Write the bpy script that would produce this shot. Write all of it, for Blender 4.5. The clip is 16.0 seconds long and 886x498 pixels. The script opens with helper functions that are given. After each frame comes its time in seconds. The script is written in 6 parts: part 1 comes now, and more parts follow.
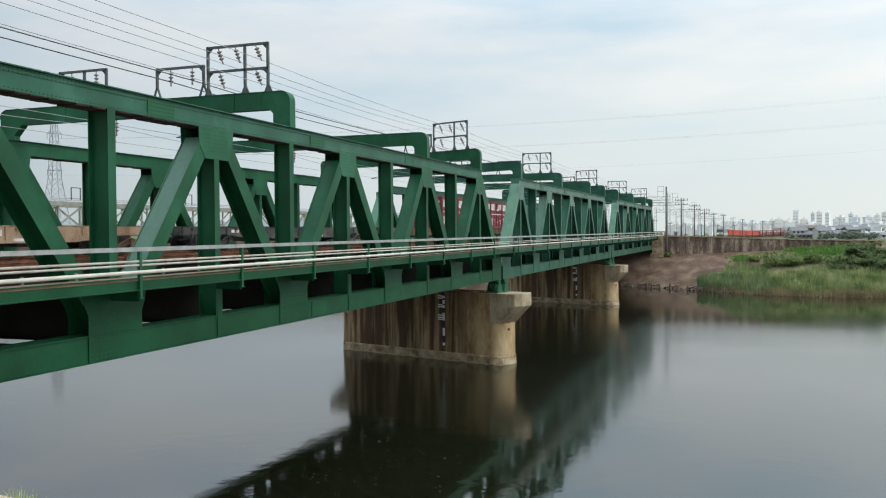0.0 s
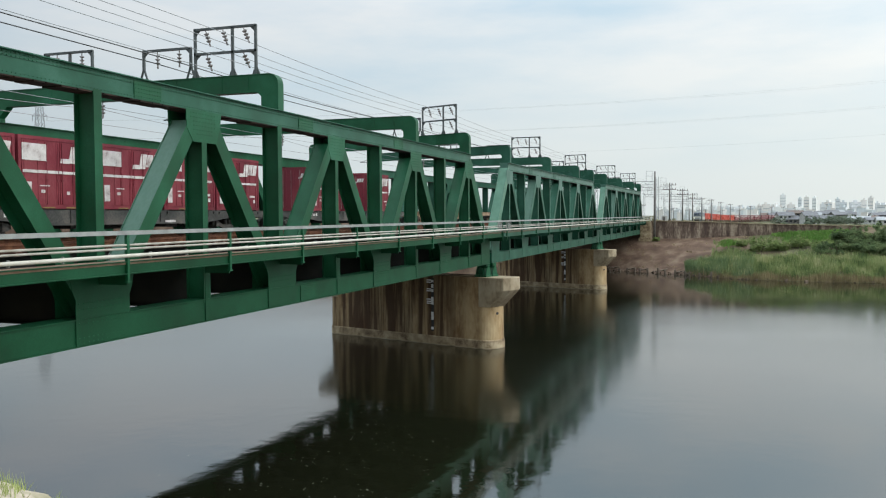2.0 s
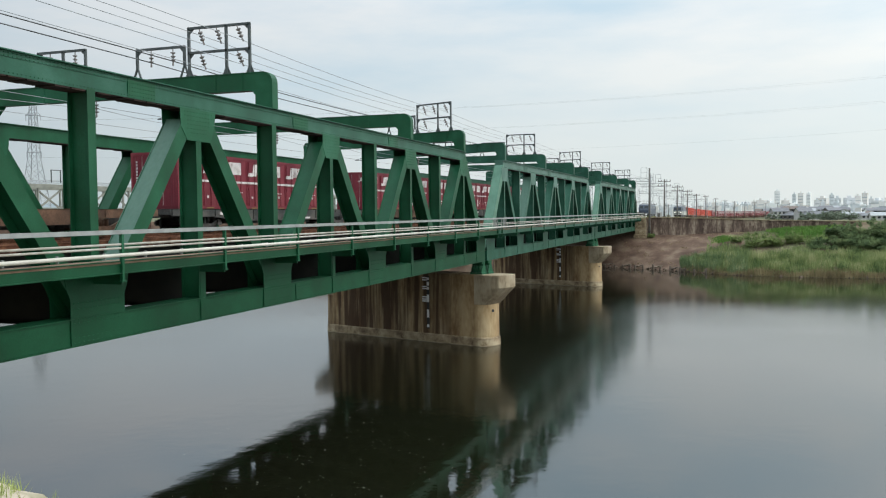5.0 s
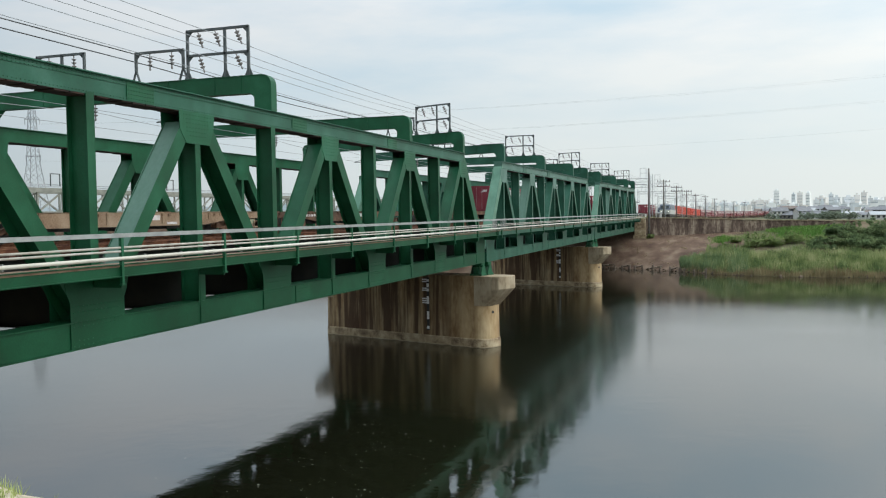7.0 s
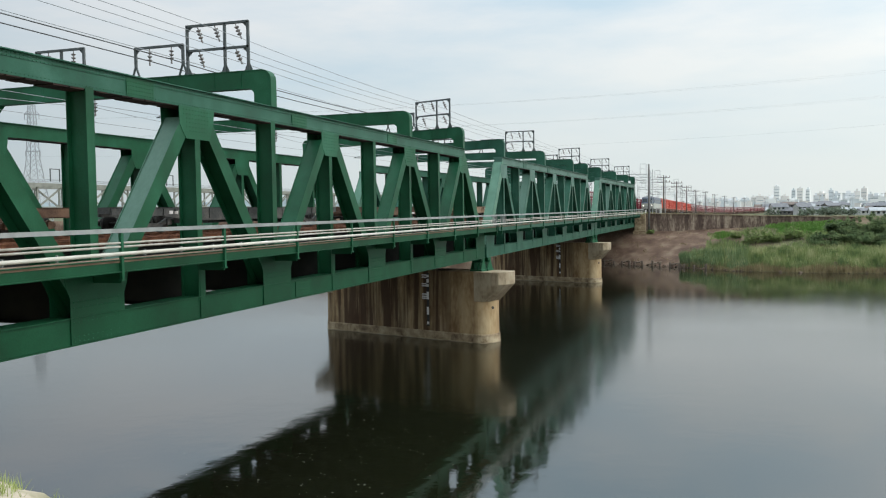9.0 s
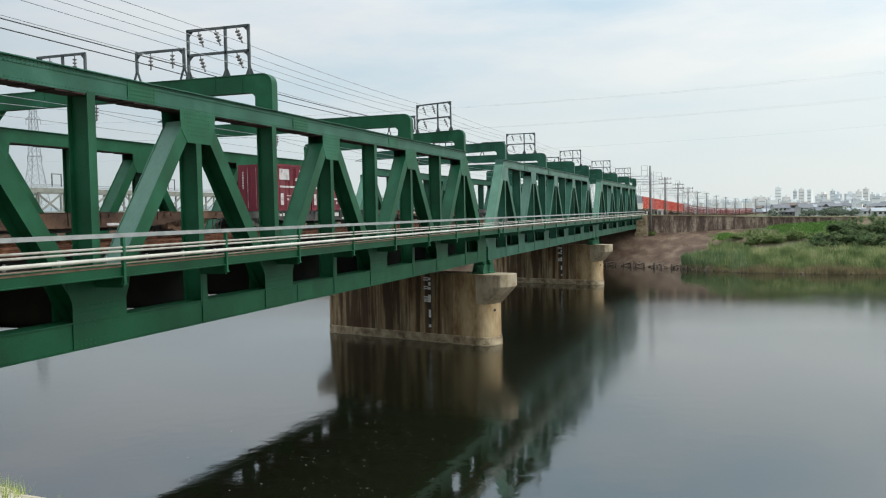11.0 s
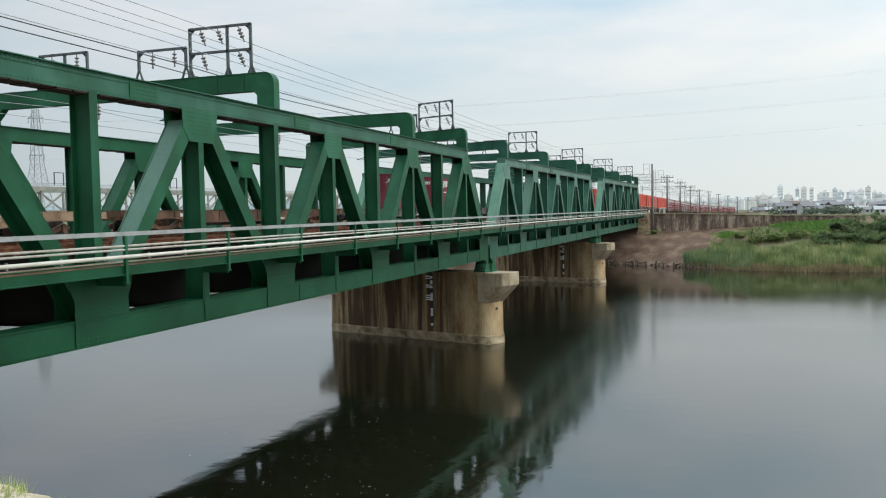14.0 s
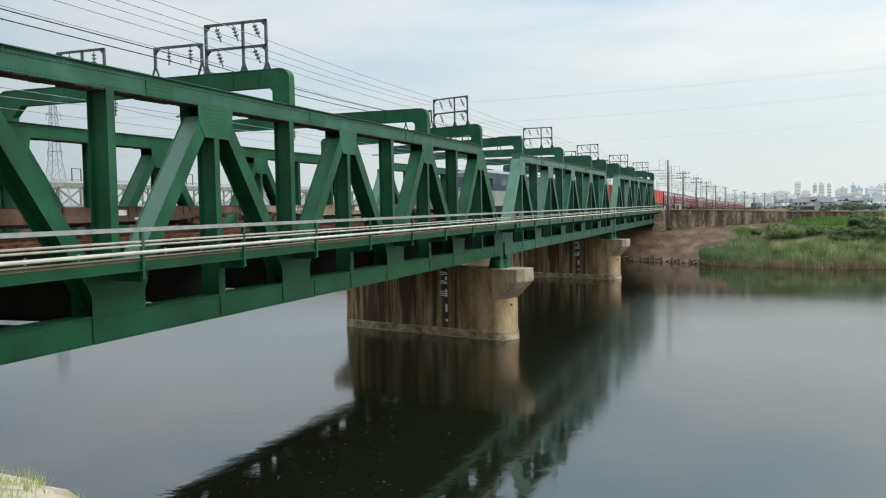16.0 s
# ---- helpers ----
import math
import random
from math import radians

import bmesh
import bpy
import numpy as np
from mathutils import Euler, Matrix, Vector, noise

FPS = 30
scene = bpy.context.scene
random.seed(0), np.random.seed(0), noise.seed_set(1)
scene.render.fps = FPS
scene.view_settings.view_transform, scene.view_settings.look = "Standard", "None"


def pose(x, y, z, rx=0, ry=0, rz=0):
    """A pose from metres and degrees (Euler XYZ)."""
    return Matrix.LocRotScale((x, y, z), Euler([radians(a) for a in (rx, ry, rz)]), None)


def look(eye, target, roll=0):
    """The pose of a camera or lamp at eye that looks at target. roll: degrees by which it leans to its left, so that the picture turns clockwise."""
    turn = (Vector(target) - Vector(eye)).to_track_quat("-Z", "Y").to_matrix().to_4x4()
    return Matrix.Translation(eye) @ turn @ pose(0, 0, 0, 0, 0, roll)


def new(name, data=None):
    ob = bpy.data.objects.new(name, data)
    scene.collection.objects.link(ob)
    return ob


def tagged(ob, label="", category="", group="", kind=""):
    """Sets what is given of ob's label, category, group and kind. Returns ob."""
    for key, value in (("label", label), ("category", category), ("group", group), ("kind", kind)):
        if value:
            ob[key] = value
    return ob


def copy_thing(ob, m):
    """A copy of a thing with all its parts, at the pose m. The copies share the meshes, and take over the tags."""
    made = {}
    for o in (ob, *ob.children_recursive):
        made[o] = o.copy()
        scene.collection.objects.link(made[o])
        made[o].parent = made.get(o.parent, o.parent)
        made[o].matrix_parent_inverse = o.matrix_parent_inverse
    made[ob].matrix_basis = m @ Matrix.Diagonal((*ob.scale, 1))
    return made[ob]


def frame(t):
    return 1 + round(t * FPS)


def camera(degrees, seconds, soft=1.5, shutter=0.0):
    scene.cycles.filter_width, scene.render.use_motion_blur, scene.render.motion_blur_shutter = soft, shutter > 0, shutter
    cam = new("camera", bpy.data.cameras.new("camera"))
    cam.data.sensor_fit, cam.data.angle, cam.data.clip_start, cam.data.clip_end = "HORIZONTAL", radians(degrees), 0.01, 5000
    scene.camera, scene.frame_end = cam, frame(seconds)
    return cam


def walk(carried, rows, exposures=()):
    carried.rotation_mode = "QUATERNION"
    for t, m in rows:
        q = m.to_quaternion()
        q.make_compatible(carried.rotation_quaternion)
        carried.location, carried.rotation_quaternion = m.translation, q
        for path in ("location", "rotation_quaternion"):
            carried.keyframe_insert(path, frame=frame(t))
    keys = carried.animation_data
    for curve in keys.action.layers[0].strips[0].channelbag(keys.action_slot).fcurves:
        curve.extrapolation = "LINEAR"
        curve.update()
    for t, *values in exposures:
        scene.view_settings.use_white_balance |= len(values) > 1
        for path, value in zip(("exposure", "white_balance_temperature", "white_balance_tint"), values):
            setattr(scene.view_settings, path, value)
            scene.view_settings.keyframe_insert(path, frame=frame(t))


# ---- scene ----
EYE = (16.0, 0.0, 9.25)
PATH = [
    (0, 88.802, 0.393, 19.611), (0.5, 88.558, 0.338, 19.173), (1, 88.201, 0.344, 19.123), (1.5, 87.893, 0.286, 18.996),
    (2, 87.725, 0.259, 18.857), (2.5, 87.605, 0.233, 18.82), (3, 87.568, 0.316, 18.689), (3.5, 87.575, 0.417, 18.73),
    (4, 87.513, 0.424, 18.661), (6.5, 87.657, 0.731, 18.38), (7, 87.668, 0.86, 18.491), (7.5, 87.551, 0.861, 18.538),
    (8, 87.481, 0.826, 18.54), (8.5, 87.418, 0.861, 18.432), (9, 87.369, 0.817, 18.486), (11.5, 87.587, 1.2, 18.597),
    (12, 87.559, 1.249, 18.592), (12.5, 87.516, 1.276, 18.581), (13, 87.363, 1.24, 18.621), (13.5, 87.364, 1.231, 18.649),
    (14, 87.457, 1.15, 18.714), (14.5, 87.405, 1.17, 18.802), (15, 87.371, 1.201, 18.972), (15.5, 87.281, 1.163, 19.25),
    (16, 87.204, 1.125, 19.709),
]
cam = camera(55.2, 16.0, soft=1.15)
walk(cam, [(t, pose(*EYE, rx, ry, rz)) for t, rx, ry, rz in PATH], exposures=[(0, 0.0), (16, 0.0)])

# ---------------------------------------------------------------- light
def build_world():
    w = bpy.data.worlds.new("hazy_sky")
    scene.world = w
    w.use_nodes = True
    nt = w.node_tree
    n, l = nt.nodes, nt.links
    n.clear()
    out = n.new("ShaderNodeOutputWorld")
    bg_sky, bg_cloud, mix = n.new("ShaderNodeBackground"), n.new("ShaderNodeBackground"), n.new("ShaderNodeMixShader")
    sky = n.new("ShaderNodeTexSky")
    sky.sky_type, sky.sun_disc = "NISHITA", False
    sky.sun_elevation, sky.sun_rotation = radians(40), radians(78)
    sky.dust_density, sky.air_density = 3.0, 1.2
    bg_sky.inputs[1].default_value = 0.085
    l.new(sky.outputs[0], bg_sky.inputs[0])
    co = n.new("ShaderNodeTexCoord")
    mp = n.new("ShaderNodeMapping")
    mp.inputs["Scale"].default_value = (1.6, 1.6, 7.0)
    no = n.new("ShaderNodeTexNoise")
    no.inputs["Scale"].default_value, no.inputs["Detail"].default_value, no.inputs["Roughness"].default_value = 1.5, 7, 0.55
    l.new(co.outputs["Generated"], mp.inputs[0]); l.new(mp.outputs[0], no.inputs[0])
    ramp = n.new("ShaderNodeValToRGB")
    e = ramp.color_ramp.elements
    e[0].position, e[0].color = 0.38, (0.53, 0.68, 0.80, 1)
    e[1].position, e[1].color = 0.64, (0.85, 0.86, 0.87, 1)
    l.new(no.outputs[0], ramp.inputs[0])
    sep = n.new("ShaderNodeSeparateXYZ")
    l.new(co.outputs["Generated"], sep.inputs[0])
    # haze towards the horizon
    hz = n.new("ShaderNodeMapRange")
    hz.inputs["From Min"].default_value, hz.inputs["From Max"].default_value = 0.02, 0.26
    hz.inputs["To Min"].default_value, hz.inputs["To Max"].default_value = 0.0, 1.0
    l.new(sep.outputs[2], hz.inputs[0])
    hm = n.new("ShaderNodeMix"); hm.data_type = "RGBA"
    l.new(hz.outputs[0], hm.inputs[0])
    hm.inputs[6].default_value = (0.735, 0.785, 0.785, 1)
    l.new(ramp.outputs[0], hm.inputs[7])
    # the veiled sun brightens its side of the sky
    dot = n.new("ShaderNodeVectorMath"); dot.operation = "DOT_PRODUCT"
    l.new(co.outputs["Generated"], dot.inputs[0]); dot.inputs[1].default_value = (0.75, 0.20, 0.63)
    half = n.new("ShaderNodeMath"); half.operation = "MULTIPLY_ADD"
    l.new(dot.outputs["Value"], half.inputs[0]); half.inputs[1].default_value, half.inputs[2].default_value = 0.5, 0.5
    gl = n.new("ShaderNodeValToRGB")
    ge = gl.color_ramp.elements
    ge.new(0.44); ge.new(0.68)
    for q, (p, val) in zip(ge, ((0.12, 0.28), (0.44, 0.56), (0.68, 0.67), (0.98, 0.98))):
        q.position, q.color = p, (val, val, val, 1)
    l.new(half.outputs[0], gl.inputs[0])
    # clear blue shows through away from the sun
    ti = n.new("ShaderNodeValToRGB")
    te = ti.color_ramp.elements
    te.new(0.5)
    for q, (p, col) in zip(te, ((0.30, (0.93, 0.985, 1.03, 1)), (0.5, (0.975, 0.995, 1.0, 1)), (0.72, (1.0, 1.0, 0.975, 1)))):
        q.position, q.color = p, col
    l.new(half.outputs[0], ti.inputs[0])
    tm = n.new("ShaderNodeMix"); tm.data_type, tm.blend_type = "RGBA", "MULTIPLY"
    tm.inputs[0].default_value = 1.0
    l.new(hm.outputs[2], tm.inputs[6]); l.new(ti.outputs[0], tm.inputs[7]); l.new(tm.outputs[2], bg_cloud.inputs[0])
    up = n.new("ShaderNodeMath"); up.operation = "MULTIPLY"; up.inputs[1].default_value = 1.86
    l.new(gl.outputs[0], up.inputs[0])
    # an overcast sky is brightest overhead
    ze = n.new("ShaderNodeMapRange")
    ze.inputs["From Min"].default_value, ze.inputs["From Max"].default_value = 0.23, 0.95
    ze.inputs["To Min"].default_value, ze.inputs["To Max"].default_value = 1.0, 2.3
    l.new(sep.outputs[2], ze.inputs[0])
    zm = n.new("ShaderNodeMath"); zm.operation = "MULTIPLY"
    l.new(up.outputs[0], zm.inputs[0]); l.new(ze.outputs[0], zm.inputs[1]); l.new(zm.outputs[0], bg_cloud.inputs[1])
    mix.inputs[0].default_value = 0.86
    l.new(bg_sky.outputs[0], mix.inputs[1]); l.new(bg_cloud.outputs[0], mix.inputs[2])
    l.new(mix.outputs[0], out.inputs[0])

build_world()
sun_data = bpy.data.lights.new("sun", "SUN")
sun_data.energy, sun_data.angle, sun_data.color = 1.1, radians(20), (1.0, 0.95, 0.87)
sun = new("sun", sun_data)
sun.matrix_basis = look((70, 45, 62), (0, 30, 0))

# ---------------------------------------------------------------- materials
def material(name, colors, rough=0.6, metal=0.0, scale=3.0, fine=40.0, bump=0.15, spread=(0.3, 0.7), stretch=(1, 1, 1), ior=1.45, space="Object", var=0.0):
    """Colours mixed by noise at two scales, with fine relief."""
    m = bpy.data.materials.new(name)
    m.use_nodes = True
    nt = m.node_tree
    n, l = nt.nodes, nt.links
    b = n["Principled BSDF"]
    co = n.new("ShaderNodeTexCoord")
    mp = n.new("ShaderNodeMapping"); mp.inputs["Scale"].default_value = stretch
    if space == "World":
        geo = n.new("ShaderNodeNewGeometry")
        l.new(geo.outputs["Position"], mp.inputs[0])
    else:
        l.new(co.outputs[space], mp.inputs[0])
    a = n.new("ShaderNodeTexNoise"); a.inputs["Scale"].default_value, a.inputs["Detail"].default_value = scale, 5
    c = n.new("ShaderNodeTexNoise"); c.inputs["Scale"].default_value, c.inputs["Detail"].default_value = fine, 3
    l.new(mp.outputs[0], a.inputs[0]); l.new(mp.outputs[0], c.inputs[0])
    add = n.new("ShaderNodeMath"); add.operation = "MULTIPLY_ADD"
    l.new(c.outputs[0], add.inputs[0]); add.inputs[1].default_value = 0.35
    l.new(a.outputs[0], add.inputs[2])
    sub = n.new("ShaderNodeMath"); sub.operation = "SUBTRACT"
    l.new(add.outputs[0], sub.inputs[0]); sub.inputs[1].default_value = 0.175
    ramp = n.new("ShaderNodeValToRGB")
    r = ramp.color_ramp
    while len(r.elements) < len(colors):
        r.elements.new(0.5)
    for i, col in enumerate(colors):
        r.elements[i].position = spread[0] + (spread[1] - spread[0]) * i / max(1, len(colors) - 1)
        r.elements[i].color = (*col, 1)
    l.new(sub.outputs[0], ramp.inputs[0])
    if var:
        oi = n.new("ShaderNodeObjectInfo")
        hs = n.new("ShaderNodeHueSaturation")
        mr = n.new("ShaderNodeMapRange")
        mr.inputs["To Min"].default_value, mr.inputs["To Max"].default_value = 1 - var, 1 + var
        l.new(oi.outputs["Random"], mr.inputs[0]); l.new(mr.outputs[0], hs.inputs["Value"])
        l.new(ramp.outputs[0], hs.inputs["Color"]); l.new(hs.outputs[0], b.inputs["Base Color"])
    else:
        l.new(ramp.outputs[0], b.inputs["Base Color"])
    b.inputs["Roughness"].default_value, b.inputs["Metallic"].default_value, b.inputs["IOR"].default_value = rough, metal, ior
    if bump:
        bp = n.new("ShaderNodeBump"); bp.inputs["Strength"].default_value, bp.inputs["Distance"].default_value = bump, 0.02
        l.new(sub.outputs[0], bp.inputs["Height"]); l.new(bp.outputs[0], b.inputs["Normal"])
    return m

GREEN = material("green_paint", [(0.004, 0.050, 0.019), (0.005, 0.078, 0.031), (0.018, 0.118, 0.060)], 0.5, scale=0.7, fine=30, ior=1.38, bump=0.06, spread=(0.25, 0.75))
# greyer green, haze of the farther spans mixed in; also the near top chord
GREYED_GREEN = material("greyed_green_paint", [(0.008, 0.056, 0.030), (0.014, 0.086, 0.050), (0.040, 0.130, 0.088)], 0.5, scale=0.7, fine=26, ior=1.40, bump=0.06, spread=(0.25, 0.75))
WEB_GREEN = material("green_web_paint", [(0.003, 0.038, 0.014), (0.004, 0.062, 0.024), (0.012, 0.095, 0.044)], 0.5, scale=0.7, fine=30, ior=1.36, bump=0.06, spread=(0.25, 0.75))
# deeper green for lower steel, with the shade below the walkway in it
SHADED_GREEN = material("shaded_green_paint", [(0.002, 0.034, 0.012), (0.003, 0.055, 0.021), (0.008, 0.080, 0.034)], 0.55, scale=0.6, fine=24, ior=1.33, bump=0.06, spread=(0.25, 0.75))
# paler still: haze and light on the far top chords and gussets, painted in
HAZE_GREEN = material("haze_green_paint", [(0.030, 0.098, 0.066), (0.055, 0.135, 0.100), (0.095, 0.180, 0.145)], 0.5, scale=0.7, fine=22, bump=0.06, spread=(0.25, 0.75))
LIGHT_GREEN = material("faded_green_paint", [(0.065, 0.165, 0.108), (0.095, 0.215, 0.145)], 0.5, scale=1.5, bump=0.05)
# sky sheen of upward plates, put into a pale green
SKYLIT_GREEN = material("skylit_green_paint", [(0.050, 0.125, 0.085), (0.088, 0.172, 0.128), (0.135, 0.215, 0.172)], 0.55, scale=0.5, fine=9, bump=0.05, spread=(0.2, 0.8), stretch=(1, 1, 0.35))
RUST = material("rusty_steel", [(0.06, 0.022, 0.012), (0.14, 0.055, 0.028), (0.22, 0.10, 0.05)], 0.85, scale=2.5, fine=35, bump=0.3)
WAGON = material("rust_brown_wagon_steel", [(0.030, 0.018, 0.012), (0.095, 0.050, 0.030), (0.19, 0.105, 0.062)], 0.8, scale=1.0, fine=20, bump=0.3, var=0.15)
WAGON_TAN = material("rust_dusted_tan_wagon_steel", [(0.12, 0.062, 0.035), (0.30, 0.20, 0.125), (0.42, 0.31, 0.215)], 0.8, scale=0.9, fine=16, bump=0.25, var=0.1)
WAGON_GREY = material("sooty_grey_wagon_steel", [(0.022, 0.022, 0.021), (0.062, 0.062, 0.058), (0.13, 0.115, 0.10)], 0.75, scale=1.0, fine=18, bump=0.25, var=0.12)
DARK_STEEL = material("dark_steel", [(0.02, 0.02, 0.02), (0.05, 0.045, 0.04)], 0.6, scale=4, bump=0.1)
GREY_STEEL = material("grey_galvanised_steel", [(0.24, 0.25, 0.24), (0.36, 0.37, 0.36)], 0.5, metal=0.3, scale=2.0, bump=0.05)
PIPE_WHITE = material("cream_pipe_paint", [(0.46, 0.43, 0.37), (0.64, 0.61, 0.54)], 0.45, scale=1.5, bump=0.05)
PIPE_GREY = material("weathered_rail_paint", [(0.33, 0.30, 0.25), (0.48, 0.46, 0.41)], 0.6, scale=2.5, bump=0.1)
FRAME_STEEL = material("dark_frame_steel", [(0.05, 0.06, 0.06), (0.10, 0.11, 0.11)], 0.6, scale=4, bump=0.1)
PORCELAIN = material("brown_white_porcelain", [(0.12, 0.10, 0.09), (0.32, 0.30, 0.29)], 0.25, scale=8, bump=0)
TIMBER = material("red_brown_sleeper", [(0.050, 0.022, 0.014), (0.125, 0.056, 0.036)], 0.9, scale=3, fine=30, bump=0.3)
# near-black, so the shade under the deck is part of the floor's colour
FLOOR_STEEL = material("shade_dark_floor_steel", [(0.012, 0.014, 0.012), (0.028, 0.027, 0.023)], 0.8, scale=1.5, bump=0.15)
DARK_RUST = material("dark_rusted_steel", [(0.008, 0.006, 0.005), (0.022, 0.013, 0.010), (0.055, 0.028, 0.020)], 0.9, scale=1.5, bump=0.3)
DECK = material("brown_walkway_board", [(0.16, 0.10, 0.065), (0.27, 0.18, 0.12)], 0.85, scale=1.5, fine=20, bump=0.2)
CONTAINER = material("maroon_container_paint", [(0.125, 0.013, 0.024), (0.195, 0.023, 0.037), (0.27, 0.060, 0.068)], 0.5, scale=0.9, fine=14, bump=0.06, spread=(0.2, 0.8), var=0.18, stretch=(1, 1, 0.45))
# saturation lowered a little, for haze over the far-off train
ORANGE = material("orange_red_container_paint", [(0.48, 0.075, 0.05), (0.58, 0.10, 0.065)], 0.5, scale=0.8, bump=0.05, var=0.1)
WHITE = material("grimy_white_marking", [(0.34, 0.26, 0.25), (0.58, 0.53, 0.51), (0.70, 0.66, 0.64)], 0.6, scale=2.6, fine=22, bump=0, spread=(0.28, 0.6))
GAUGE_WHITE = material("gauge_white", [(0.72, 0.72, 0.70), (0.84, 0.84, 0.82)], 0.5, scale=4, bump=0)
ROD = material("worn_lock_rod", [(0.22, 0.10, 0.10), (0.45, 0.34, 0.33)], 0.5, metal=0.2, scale=3, bump=0)
YELLOW = material("yellow_fitting", [(0.20, 0.14, 0.05), (0.28, 0.20, 0.07)], 0.6, scale=5, bump=0)

# ---------------------------------------------------------------- mesh helpers
def V(*a):
    return Vector(a)

def box(bm, lo, hi):
    x0, y0, z0 = lo
    x1, y1, z1 = hi
    v = [bm.verts.new(c) for c in ((x0, y0, z0), (x1, y0, z0), (x1, y1, z0), (x0, y1, z0), (x0, y0, z1), (x1, y0, z1), (x1, y1, z1), (x0, y1, z1))]
    for f in ((3, 2, 1, 0), (4, 5, 6, 7), (0, 1, 5, 4), (1, 2, 6, 5), (2, 3, 7, 6), (3, 0, 4, 7)):
        bm.faces.new([v[i] for i in f])
    return v

def beam(bm, a, b, w, d, side=(1, 0, 0)):
    """A bar of rectangular section from a to b: w along side, d across it."""
    a, b, s = Vector(a), Vector(b), Vector(side)
    ax = (b - a).normalized()
    s = (s - ax * s.dot(ax)).normalized()
    u = ax.cross(s)
    v = [bm.verts.new(q + s * (w / 2 * i) + u * (d / 2 * j)) for q in (a, b) for i, j in ((-1, -1), (1, -1), (1, 1), (-1, 1))]
    for f in ((3, 2, 1, 0), (4, 5, 6, 7), (0, 1, 5, 4), (1, 2, 6, 5), (2, 3, 7, 6), (3, 0, 4, 7)):
        bm.faces.new([v[i] for i in f])

def tube(bm, a, b, r, seg=8, r2=None):
    a, b = Vector(a), Vector(b)
    ax = (b - a).normalized()
    s = ax.orthogonal().normalized()
    u = ax.cross(s)
    r2 = r if r2 is None else r2
    ring = [[bm.verts.new(q + (s * math.cos(2 * math.pi * i / seg) + u * math.sin(2 * math.pi * i / seg)) * rr) for i in range(seg)] for q, rr in ((a, r), (b, r2))]
    for i in range(seg):
        f = bm.faces.new((ring[0][i], ring[0][(i + 1) % seg], ring[1][(i + 1) % seg], ring[1][i]))
        f.smooth = seg > 6
    bm.faces.new(ring[0][::-1]); bm.faces.new(ring[1])

def prism(bm, outline, vec):
    """A flat outline pushed along vec."""
    vec = Vector(vec)
    lo = [bm.verts.new(p) for p in outline]
    hi = [bm.verts.new(Vector(p) + vec) for p in outline]
    bm.faces.new(lo[::-1]); bm.faces.new(hi)
    for i in range(len(lo)):
        j = (i + 1) % len(lo)
        bm.faces.new((lo[i], lo[j], hi[j], hi[i]))

def mesh_of(name, bm, mat, bevel=0.0):
    if bevel:
        bmesh.ops.bevel(bm, geom=bm.edges[:], offset=bevel, segments=1, affect="EDGES", clamp_overlap=True)
    bmesh.ops.recalc_face_normals(bm, faces=bm.faces[:])
    me = bpy.data.meshes.new(name)
    bm.to_mesh(me); bm.free()
    for one in (mat if isinstance(mat, (list, tuple)) else (mat,)):
        me.materials.append(one)
    return me

def part(name, bm, mat, parent=None, label="", m=None, bevel=0.0):
    ob = new(name, mesh_of(name, bm, mat, bevel) if isinstance(bm, bmesh.types.BMesh) else bm)
    if parent:
        ob.parent = parent
    if m is not None:
        ob.matrix_basis = m
    return tagged(ob, label)

def mesh(fn, *args, **kw):
    bm = bmesh.new()
    fn(bm, *args, **kw)
    return bm

# ---------------------------------------------------------------- the plan
PANEL, BAYS, GAP = 4.79, 10, 0.765
WIDTH, SKEW = 13.35, 0.30
Z_TOP, Z_BOT = 13.18, 5.87
Z_DECK, Z_RAIL = 8.0, 8.45
SPAN = PANEL * BAYS
HEADINGS = (0.0, 0.0083, 0.012)
ORIGINS = []
ox, oy = 0.0, 8.82
for hd in HEADINGS:
    ORIGINS.append((ox, oy, hd))
    ox, oy = ox + (SPAN + GAP) * math.sin(hd), oy + (SPAN + GAP) * math.cos(hd)

def heading(y):
    ys = (-400, 57, 62, 105, 110, 140, 154, 313, 760)
    hs = (0, 0, 0.0083, 0.0083, 0.0125, 0.020, 0.030, 0.030, 0.030 + 447 * 0.00079)
    return float(np.interp(y, ys, hs))

def rail_z(y):
    """Rail level: flat over the river, falling to the plain behind it."""
    return float(np.interp(y, (150, 160, 170, 180, 190, 440, 470, 500), (8.45, 8.435, 8.39, 8.315, 8.21, 5.21, 4.97, 4.9)))

TRACK_Y = np.arange(-420.0, 980.0, 1.0)
TRACK_X = np.concatenate([[0.0], np.cumsum([math.tan(heading(y + 0.5)) for y in TRACK_Y[:-1]])])

def track(y, off):
    """Place and turn on the track whose centre lies off to the side."""
    h = heading(y)
    if off < -6:
        off -= float(np.interp(y, (165, 185, 205, 225), (0, 0.5, 1.5, 2.0)))
    return float(np.interp(y, TRACK_Y, TRACK_X)) + off * math.cos(h), y - off * math.sin(h), -h

TRACK_A, TRACK_B = -7.97, -4.17

